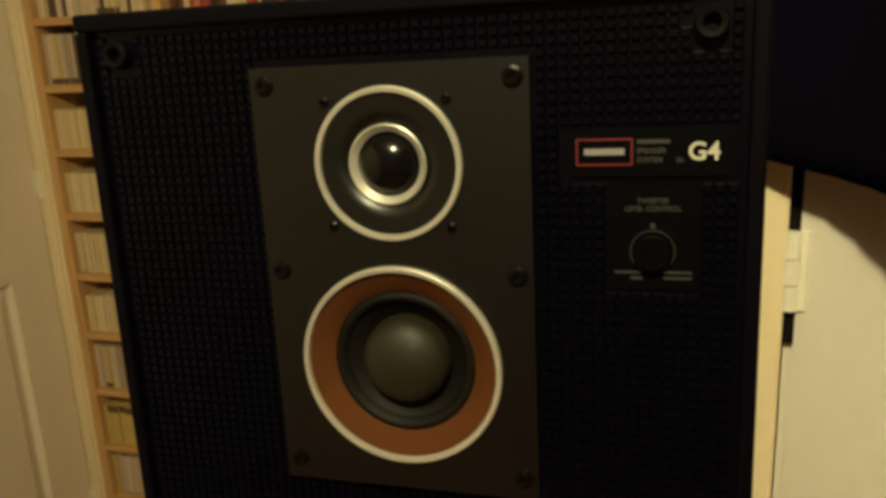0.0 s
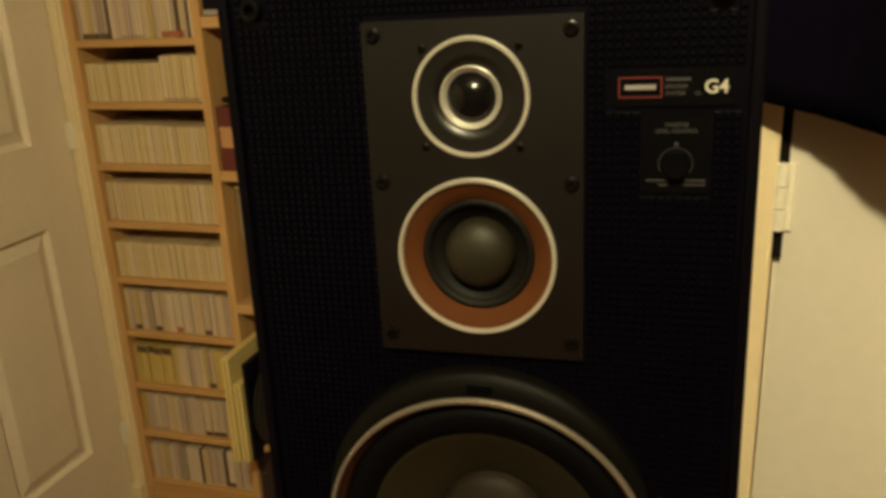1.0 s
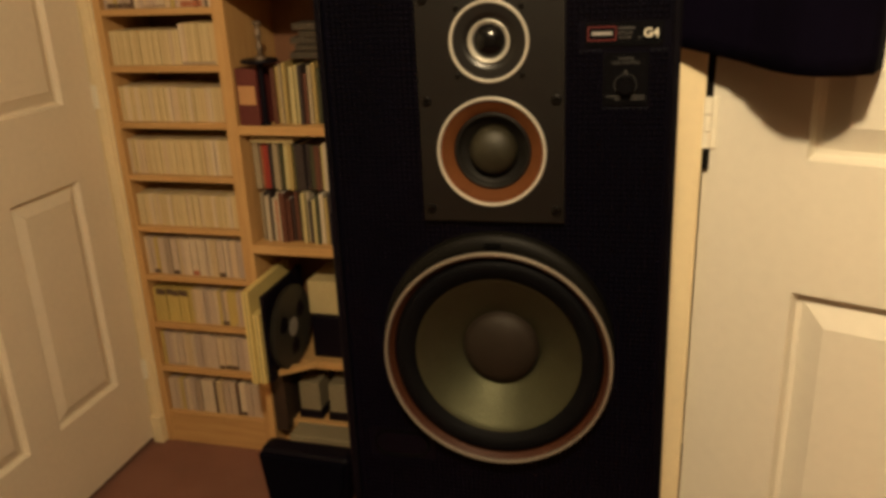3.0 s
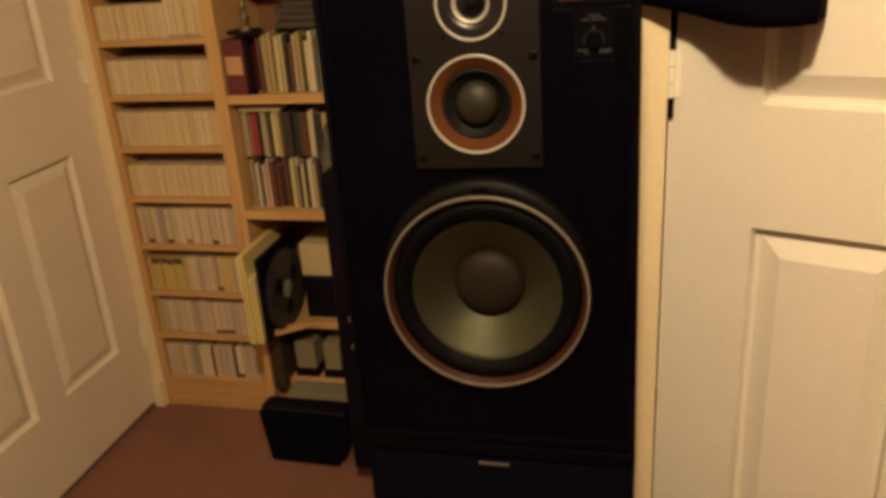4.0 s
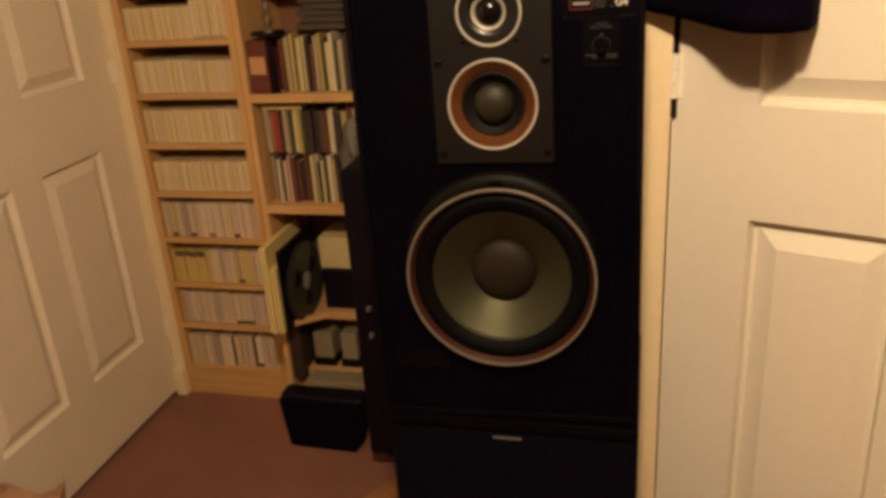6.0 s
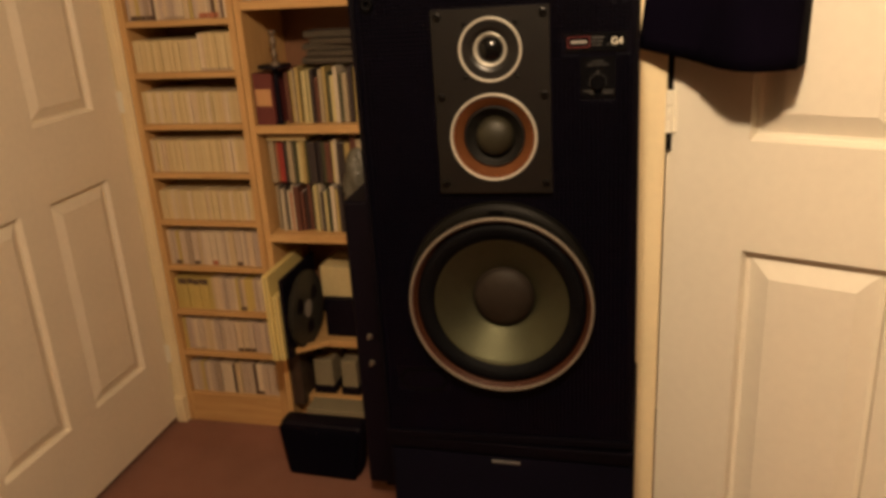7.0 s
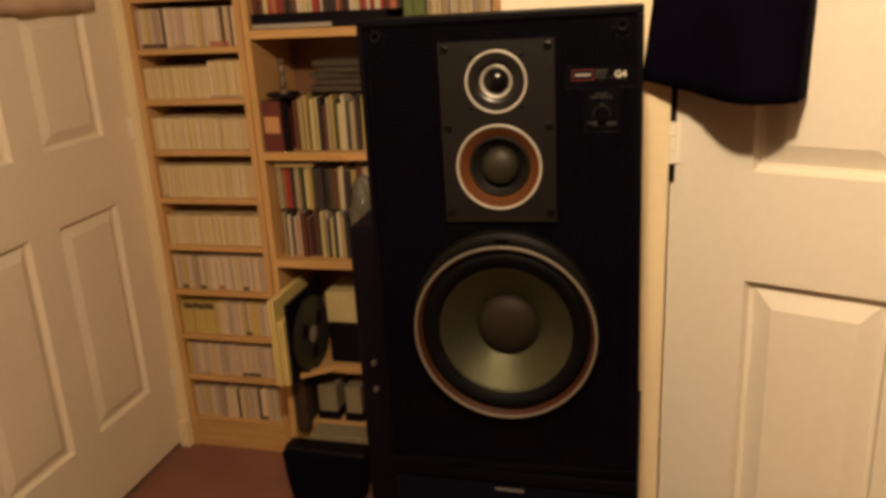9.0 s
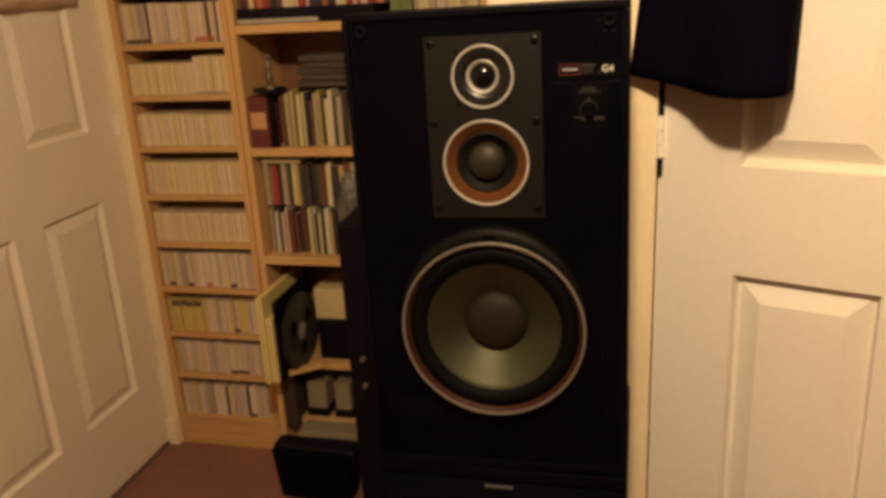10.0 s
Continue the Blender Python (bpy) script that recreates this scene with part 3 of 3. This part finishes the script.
book_row(-0.985, -0.51, FY + 0.02, 1.5125, 0.17, 0.22, 0.010, 0.022, 0.14, 11, [2, 6, 9, 4, 1, 8, 6, 7])
M_GREEN = mat("green_cover", (0.11, 0.15, 0.045), 0.55, var=0.1, bump=0.03)
for x, w in ((-0.505, 0.030), (-0.474, 0.034)):
    book(x, FY + 0.02, 1.4665, w, 0.16, 0.205, M_GREEN, label="thick green book on the upper shelf")
book_row(-0.438, -0.245, FY + 0.02, 1.4665, 0.19, 0.21, 0.008, 0.012, 0.14, 21, [6, 1, 6, 3])

# ---- black speakers on the floor ----
tall = thing("floor_speaker", "tall black loudspeaker turned with its terminals forward, beside the bookcase", "loudspeaker", pose(-0.566, 0.868, 0, 0, 0, 2))
part("cabinet", box(-0.011, 0.25, 0, 0.19, 0.090, 0.967, 0.012, 3), M_PLASTIC, tall)
part("plinth", box(0.004, 0.238, 0.110, 0.18, 0.0, 0.090, 0.004), M_PLASTIC, tall, "recessed black plinth")
for x, z, mm in ((0.0325, 0.5755, M_RIM), (0.0325, 0.4935, M_RIM), (0.063, 0.5755, M_PEG), (0.063, 0.4935, M_PEG)):
    part("terminal", lathe([(0.0080, 0.0), (0.0080, 0.004), (0.0058, 0.005), (0.0058, 0.012), (0.0048, 0.015), (0, 0.015)], 16, x, z), mm, tall, "binding post", smooth=False)
small = thing("small_speaker", "small black rounded loudspeaker lying on the carpet", "loudspeaker", pose(-0.925, 0.985, 0, 0, 0, -2))


def tapered(bm, cx, inset, z1):
    """Draw the lower edge in towards the middle, as on a tapering case."""
    for v in bm.verts:
        k = max(0.0, 1 - v.co.z / z1)
        v.co.x += (cx - v.co.x) / cx * inset * k
    return bm


part("cabinet", tapered(box(0, 0.29, 0.012, 0.090, 0, 0.190, 0.028, 5), 0.145, 0.026, 0.19), M_PLASTIC, small)
part("grille", tapered(box(0.008, 0.282, -0.004, 0.0125, 0.008, 0.182, 0.008, 3), 0.145, 0.026, 0.19), M_CLOTH, small, "black cloth grille")

# ---- black bag hanging on the door ----
bag = bmesh.new()
NX, NZ = 28, 24
def bag_pt(u, v, side):
    """u across, v down from the top; side -1 is the front."""
    x = (u - 0.5) * (0.240 - 0.045 * (1 - v)) - 0.018 * (1 - v)
    knots = (0.040, 0.038, 0.038, 0.044, 0.058, 0.076, 0.092, 0.102, 0.104, 0.092, 0.064)
    k = min(int(u * 10), 9)
    e = u * 10 - k
    deep = (knots[k] + (knots[k + 1] - knots[k]) * e * e * (3 - 2 * e)) * (0.5 + 0.5 * v)
    sag = 0.007 * math.sin(math.pi * u) * v
    z = -0.536 * v - sag
    y = side * ((deep if side < 0 else 0.003) + 0.002 * math.sin(14 * u + 5 * v))
    return Vector((x, y, z))
g = {s: [[bag.verts.new(bag_pt(i / NX, j / NZ, s)) for i in range(NX + 1)] for j in range(NZ + 1)] for s in (-1, 1)}
for s in (-1, 1):
    for j in range(NZ):
        for i in range(NX):
            bag.faces.new((g[s][j][i], g[s][j][i + 1], g[s][j + 1][i + 1], g[s][j + 1][i]))
for j in range(NZ):
    for i in (0, NX):
        bag.faces.new((g[-1][j][i], g[1][j][i], g[1][j + 1][i], g[-1][j + 1][i]))
for i in range(NX):
    for j in (0, NZ):
        bag.faces.new((g[-1][j][i], g[1][j][i], g[1][j][i + 1], g[-1][j][i + 1]))
bagt = thing("hanging_bag", "black fabric bag hanging flat on the panelled door", "bag", pose(0.3540, 0.249, 1.929, 0, 5.5, -20))
part("body", bag, M_BAG, bagt, smooth=True)
part("strap", box(-0.012, 0.012, -0.004, 0.004, -0.01, 0.14, 0.002), M_BAG, bagt, "black webbing strap")


# ---- things on the bookcase ----
M_DKRED = mat("dark_red_card", (0.11, 0.02, 0.018), 0.6, var=0.15, bump=0.05)
M_LABEL = mat("tan_label", (0.50, 0.27, 0.12), 0.6, var=0.08, bump=0.0)
M_GREY = mat("dull_grey_card", (0.055, 0.042, 0.028), 0.8, var=0.25)
M_BINDER = mat("dark_brown_card", (0.035, 0.020, 0.012), 0.6, var=0.2, scale=20)
M_REEL = mat("grey_reel_plastic", (0.040, 0.036, 0.028), 0.5, var=0.1, spec=0.3)
M_SILVERPL = mat("silver_plastic", (0.34, 0.31, 0.27), 0.4, var=0.06)
M_CASE = mat("grey_white_plastic", (0.23, 0.195, 0.125), 0.5, var=0.1)
M_IVORY = mat("ivory_card", (0.56, 0.46, 0.24), 0.6, var=0.1)

M_PEWTER = mat("dull_pewter", (0.16, 0.115, 0.080), 0.45, metal=0.3, var=0.2)
rb = thing("red_box", "dark red card box with a tan label on the shelf", "box", pose(-0.986, FY + 0.012, 1.0925, 0, 0, -5))
part("body", box(0, 0.066, 0, 0.18, 0, 0.160, 0.002), M_DKRED, rb)
part("label", box(0.006, 0.060, -0.001, 0, 0.060, 0.112), M_LABEL, rb, "tan paper label")

st = thing("black_stand", "black pedestal stand with a flat round top", "stand", pose(-0.912, FY + 0.025, 1.0925))
def upright(profile, n=28):
    bm = lathe([(r, z) for r, z in profile], n)
    bmesh.ops.rotate(bm, verts=bm.verts, cent=(0, 0, 0), matrix=Matrix.Rotation(-math.pi / 2, 3, "X"))
    return bm
part("base", upright([(0, 0), (0.016, 0), (0.016, 0.006), (0.012, 0.010), (0, 0.010)]), M_PLASTIC, st)
part("column", upright([(0, 0.009), (0.010, 0.009), (0.009, 0.175), (0, 0.175)]), M_PLASTIC, st)
part("top", upright([(0, 0.175), (0.050, 0.175), (0.052, 0.179), (0.050, 0.184), (0, 0.184)], 40), M_PLASTIC, st, "flat round top")
cs = thing("candlestick", "slim dull grey candlestick on the black stand", "candlestick", pose(-0.908, FY + 0.025, 1.2765))
part("foot", upright([(0, 0), (0.018, 0), (0.017, 0.005), (0.007, 0.012), (0, 0.012)]), M_PEWTER, cs)
part("stem", upright([(0, 0.011), (0.005, 0.011), (0.009, 0.03), (0.006, 0.048), (0.010, 0.066), (0.007, 0.084), (0.013, 0.096), (0.013, 0.101), (0, 0.103)]), M_PEWTER, cs)
for k, (z, w, d) in enumerate(((1.272, 0.26, 0.13), (1.294, 0.22, 0.12), (1.312, 0.24, 0.11), (1.3305, 0.20, 0.12), (1.349, 0.235, 0.10))):
    solid("paper_folder", box(0, w, 0, d, 0, 0.016 if k % 2 else 0.0185, 0.003), M_GREY, "dull brown folder lying on top of the books", "folder", group="folders on the books", m=pose(-0.835 + (0.0, 0.016, 0.004, 0.03, 0.012)[k], FY + 0.06, z, 0, 0, (2, -4, 3, -6, 5)[k]))

M_FILM = mat("clear_grey_plastic_film", (0.10, 0.095, 0.075), 0.16, spec=0.7, var=0.3, scale=30, fine=90, bump=0.9, dist=0.006)


def crumpled(rx, ry, rz, seed, n=26, m=18):
    """A lumpy sack with dents and creases."""
    r = random.Random(seed)
    ks = [(r.uniform(2, 7), r.uniform(2, 6), r.uniform(0, 6.3), r.uniform(0.05, 0.12)) for _ in range(7)]
    bm = bmesh.new()
    rings = []
    for j in range(m + 1):
        b = -math.pi / 2 + math.pi * j / m
        ring = []
        for i in range(n):
            a = 2 * math.pi * i / n
            q = 1 + sum(w * math.sin(round(p) * a + q2 * b + ph) for p, q2, ph, w in ks) * math.cos(b)
            ring.append(bm.verts.new((rx * q * math.cos(a) * math.cos(b), ry * q * math.sin(a) * math.cos(b), rz * (1 + math.sin(b)))))
        rings.append(ring)
    for p, q in zip(rings, rings[1:]):
        for i in range(n):
            bm.faces.new((p[i], p[(i + 1) % n], q[(i + 1) % n], q[i]))
    bmesh.ops.remove_doubles(bm, verts=bm.verts, dist=1e-5)
    return bm


solid("plastic_bag", crumpled(0.040, 0.022, 0.105, 6), M_FILM, "crumpled clear grey plastic bag in front of the books", "bag", smooth=True, m=pose(-0.690, FY + 0.018, 0.812, 0, 6, 0))
solid("flat_case", box(-0.982, -0.846, FY + 0.045, FY + 0.17, 1.036, 1.050, 0.002), M_IVORY, "ivory flat case lying on the upright books", "case")
vp = thing("video_player", "black flat video player with a silver front edge", "player", pose(-0.985, FY + 0.008, 1.4665))
part("case", box(0, 0.43, 0.004, 0.25, 0.004, 0.046, 0.002), M_PLASTIC, vp)
part("front_strip", box(0.002, 0.26, 0, 0.0045, 0.003, 0.016, 0.001), M_SILVERPL, vp, "silver front strip")
part("foot", box(0.03, 0.06, 0.03, 0.06, 0, 0.004), M_PLASTIC, vp)
part("foot", box(0.37, 0.40, 0.03, 0.06, 0, 0.004), M_PLASTIC, vp)

# tape boxes, reel and clutter on the low shelf
for x, z1, y0, mm in ((-0.977, 0.635, 1.122, M_CREAM), (-0.9535, 0.562, 1.128, M_CREAM)):
    t = thing("tape_box", "cream square tape box standing on edge, jutting out of the shelf", "box", pose(x, y0, 0.3355), "tape boxes")
    part("lid", box(0, 0.0205, 0, 0.278, 0, z1 - 0.3355, 0.0015), mm, t)
    part("seam", box(0.0095, 0.0110, -0.0008, 0, 0.004, z1 - 0.34), M_GREY, t)
solid("black_folder", box(-0.930, -0.918, 1.14, 1.41, 0.3355, 0.615, 0.001), M_PLASTIC, "black upright folder beside the tape boxes", "folder")
reel = thing("tape_reel", "large grey tape reel with round holes standing on edge", "reel", pose(-0.898, 1.262, 0.468, 0, 0, 90))
def flange(y):
    bm = bmesh.new()
    n, R, r0 = 72, 0.131, 0.022
    holes = [(0.068 * math.cos(a), 0.068 * math.sin(a)) for a in (0.6, 0.6 + 2 * math.pi / 3, 0.6 + 4 * math.pi / 3)]
    N = 22
    grid = {}
    for i in range(9):
        rr = r0 + (R - r0) * i / 8
        for k in range(n):
            a = 2 * math.pi * k / n
            grid[i, k] = (rr * math.cos(a), rr * math.sin(a))
    verts = {}
    for i in range(8):
        for k in range(n):
            q = [(i, k), (i + 1, k), (i + 1, (k + 1) % n), (i, (k + 1) % n)]
            cx = sum(grid[p][0] for p in q) / 4
            cz = sum(grid[p][1] for p in q) / 4
            if any(math.hypot(cx - hx, cz - hz) < 0.027 for hx, hz in holes):
                continue
            vs = []
            for p in q:
                if p not in verts:
                    verts[p] = bm.verts.new((grid[p][0], y, grid[p][1]))
                vs.append(verts[p])
            bm.faces.new(vs)
    ext = bmesh.ops.extrude_face_region(bm, geom=list(bm.faces))
    bmesh.ops.translate(bm, vec=(0, 0.0015, 0), verts=[v for v in ext["geom"] if isinstance(v, bmesh.types.BMVert)])
    return bm
part("flange", flange(-0.006), M_REEL, reel, "grey flange with three holes")
part("flange", flange(0.006), M_REEL, reel)
part("hub", lathe([(0, -0.0065), (0.03, -0.0065), (0.03, 0.0065), (0.012, 0.008), (0, 0.008)], 40), M_SILVERPL, reel)
part("tape_pack", lathe([(0.031, -0.0055), (0.105, -0.0055), (0.105, 0.0055), (0.031, 0.0055)], 60), M_PLASTIC, reel, "black tape")
solid("paper_ream", box(-0.872, -0.735, FY + 0.10, FY + 0.26, 0.478, 0.588, 0.002), M_IVORY, "ivory stack of papers in the bookcase", "papers")
solid("dark_case", box(-0.862, -0.70, FY + 0.08, FY + 0.28, 0.3355, 0.4775, 0.006), M_PLASTIC, "black case standing on the low shelf", "case")
solid("wood_batten", box(-0.075, 0.055, -0.011, 0.011, -0.008, 0.010, 0.0015), M_PINE, "short pine batten lying across the shelf edge", "batten", m=pose(-0.875, 1.228, 0.344, 0, 0, 38))
for x0, x1 in ((-0.925, -0.855), (-0.822, -0.765)):
    t = thing("cassette_case", "ivory cassette storage case in the bottom compartment", "case", pose(x0, FY + 0.07, 0.1105), "cassette cases")
    part("body", box(0, x1 - x0, 0.003, 0.12, 0.03, 0.132, 0.003), M_CASE, t)
    part("base", box(-0.006, x1 - x0 + 0.006, 0, 0.13, 0, 0.03, 0.002), M_PLASTIC, t)
solid("dark_binder", box(-0.989, -0.946, FY + 0.012, FY + 0.22, 0.090, 0.298, 0.003), M_BINDER, "dark brown binder standing against the side of the bookcase", "binder")
solid("low_tray", box(-0.925, -0.70, FY - 0.030, FY + 0.055, 0.0835, 0.1060, 0.004), M_CASE, "pale flat tray lying on the small speaker before the bottom shelf", "tray")

# the bookcase and all that it holds stand forward of the rack
FORWARD = Matrix.Translation((0.195, -1.06, 1.56)) @ Matrix.Scale(0.927, 4) @ Matrix.Translation((-0.195, 1.06, -1.56))
ON_BOOKCASE = {"bookcase", "book", "red_box", "black_stand", "candlestick", "paper_folder", "plastic_bag", "flat_case", "video_player", "tape_box", "black_folder",
               "tape_reel", "paper_ream", "dark_case", "wood_batten", "cassette_case", "dark_binder", "low_tray"}
for ob in list(bpy.data.objects):
    if ob.parent is None and ob.name.split(".")[0] in ON_BOOKCASE:
        ob.matrix_basis = FORWARD @ ob.matrix_basis


M_OFFCUT = wood("dark_pine", (0.34, 0.16, 0.06), (0.24, 0.10, 0.04), 0.6, "X")
# ---- towel, paper bag, offcut ----
bm = bmesh.new()
cols, rows = 60, 16
for side in (0, 1):
    g2 = [[bm.verts.new((-1.446 + 0.0065 * side * 2 + 0.002 * math.sin(k * 0.55) * (0.3 + 0.7 * (rows - r) / rows) + 0.004, 0.42 + 0.715 * k / cols, 1.552 + 0.46 * r / rows + (0.002 * math.sin(k * 0.31) if r == 0 else 0))) for k in range(cols + 1)] for r in range(rows + 1)]
    for r in range(rows):
        for k in range(cols):
            bm.faces.new((g2[r][k], g2[r][k + 1], g2[r + 1][k + 1], g2[r + 1][k]))
    if side == 0:
        first = g2
ring0 = [first[0][k] for k in range(cols + 1)] + [first[r][cols] for r in range(1, rows + 1)] + [first[rows][k] for k in range(cols - 1, -1, -1)] + [first[r][0] for r in range(rows - 1, 0, -1)]
ring1 = [g2[0][k] for k in range(cols + 1)] + [g2[r][cols] for r in range(1, rows + 1)] + [g2[rows][k] for k in range(cols - 1, -1, -1)] + [g2[r][0] for r in range(rows - 1, 0, -1)]
for k in range(len(ring0)):
    q = (k + 1) % len(ring0)
    bm.faces.new((ring0[k], ring0[q], ring1[q], ring1[k]))
solid("towel", bm, M_TOWEL, "pinkish towel hanging over the panelled door", "towel", smooth=True)

bm = bmesh.new()
r7 = random.Random(4)
lay = []
prof = ((0, 0), (0.05, 0.006), (0.11, -0.004), (0.17, 0.006), (0.225, 0.012))
for z, out in prof:
    loop = []
    for k in range(24):
        a = 2 * math.pi * k / 24
        sx = max(-1, min(1, 1.35 * math.cos(a))) * (0.088 + out)
        sy = max(-1, min(1, 1.35 * math.sin(a))) * (0.125 + out)
        loop.append(bm.verts.new((sx + r7.uniform(-0.006, 0.006), sy + r7.uniform(-0.006, 0.006), z + (r7.uniform(-0.014, 0.016) if z > 0.2 else 0))))
    if z > 0.2:
        loop[2].co.z += 0.012
        loop[3].co.z += 0.045
        loop[3].co.y += 0.012
        loop[9].co.z += 0.01
    lay.append(loop)
for a, b in zip(lay, lay[1:]):
    for k in range(24):
        bm.faces.new((a[k], a[(k + 1) % 24], b[(k + 1) % 24], b[k]))
bm.faces.new(lay[0])
bm.faces.new([bm.verts.new((v.co.x * 0.97, v.co.y * 0.97, 0.222 + r7.uniform(-0.010, 0.010))) for v in lay[-1]])
pb = solid("paper_bag", bm, M_CARD, "crumpled brown paper bag standing on the carpet by the door", "bag", m=pose(-1.345, 0.27, 0))
solid("wood_offcut", box(-0.09, 0.09, -0.035, 0.035, 0, 0.035, 0.004), M_OFFCUT, "small dark pine offcut lying on the carpet", "wood", m=pose(-0.50, 0.775, 0.0, 0, 0, 55))

# ---- baffle squares ----
PX, PZ, SQX, SQZ, HT = 0.00585, 0.00578, 0.0025, 0.0025, 0.0020


def square_mesh(bm_or_list, cx, cz):
    v = [(cx + i * SQX, 0.006, cz + k * SQZ) for i, k in ((-1, -1), (1, -1), (1, 1), (-1, 1))]
    v += [(cx + i * SQX * 0.74, 0.006 - HT, cz + k * SQZ * 0.74) for i, k in ((-1, -1), (1, -1), (1, 1), (-1, 1))]
    n = len(bm_or_list[0])
    bm_or_list[0].extend(v)
    bm_or_list[1].extend([[n + q for q in f] for f in ((0, 1, 5, 4), (1, 2, 6, 5), (2, 3, 7, 6), (3, 0, 4, 7), (4, 5, 6, 7))])


one = ([], [])
square_mesh(one, 0, 0)
sq_me = bpy.data.meshes.new("baffle_square")
sq_me.from_pydata(one[0], [], one[1])
sq_me.materials.append(M_BAFFLE)
rest, made = ([], []), 0
for i in range(-32, 33):
    for k in range(1, 116):
        x, z = i * PX, 0.0125 + k * PZ
        if z > SH - 0.014 or abs(x) > BX - 0.003:
            continue
        if abs(x) < 0.0805 and 0.392 < z < 0.6445 or math.hypot(x, z - WZ - 0.018) < 0.1380 or math.hypot(x, z - WZ) < 0.1380:
            continue
        if 0.0935 < x < 0.1765 and 0.5755 < z < 0.6065 or 0.1120 < x < 0.1632 and 0.5170 < z < 0.5765:
            continue
        if any(math.hypot(abs(x) - 0.1635, z - q) < 0.012 for q in (0.6525,)) or abs(x + 0.125) < 0.039 and abs(z - 0.099) < 0.022:
            continue
        if made < 300 and x > 0.08 and z > 0.45:
            ob = new("baffle_square", sq_me)
            ob.parent, ob.location = baffle, (x, 0, z)
            made += 1
        else:
            square_mesh(rest, x, z)
me = bpy.data.meshes.new("baffle_grid")
me.from_pydata(rest[0], [], rest[1])
me.materials.append(M_BAFFLE)
ob = new("baffle_grid", me)
ob.parent = spk
tagged(ob, kind="stuff")
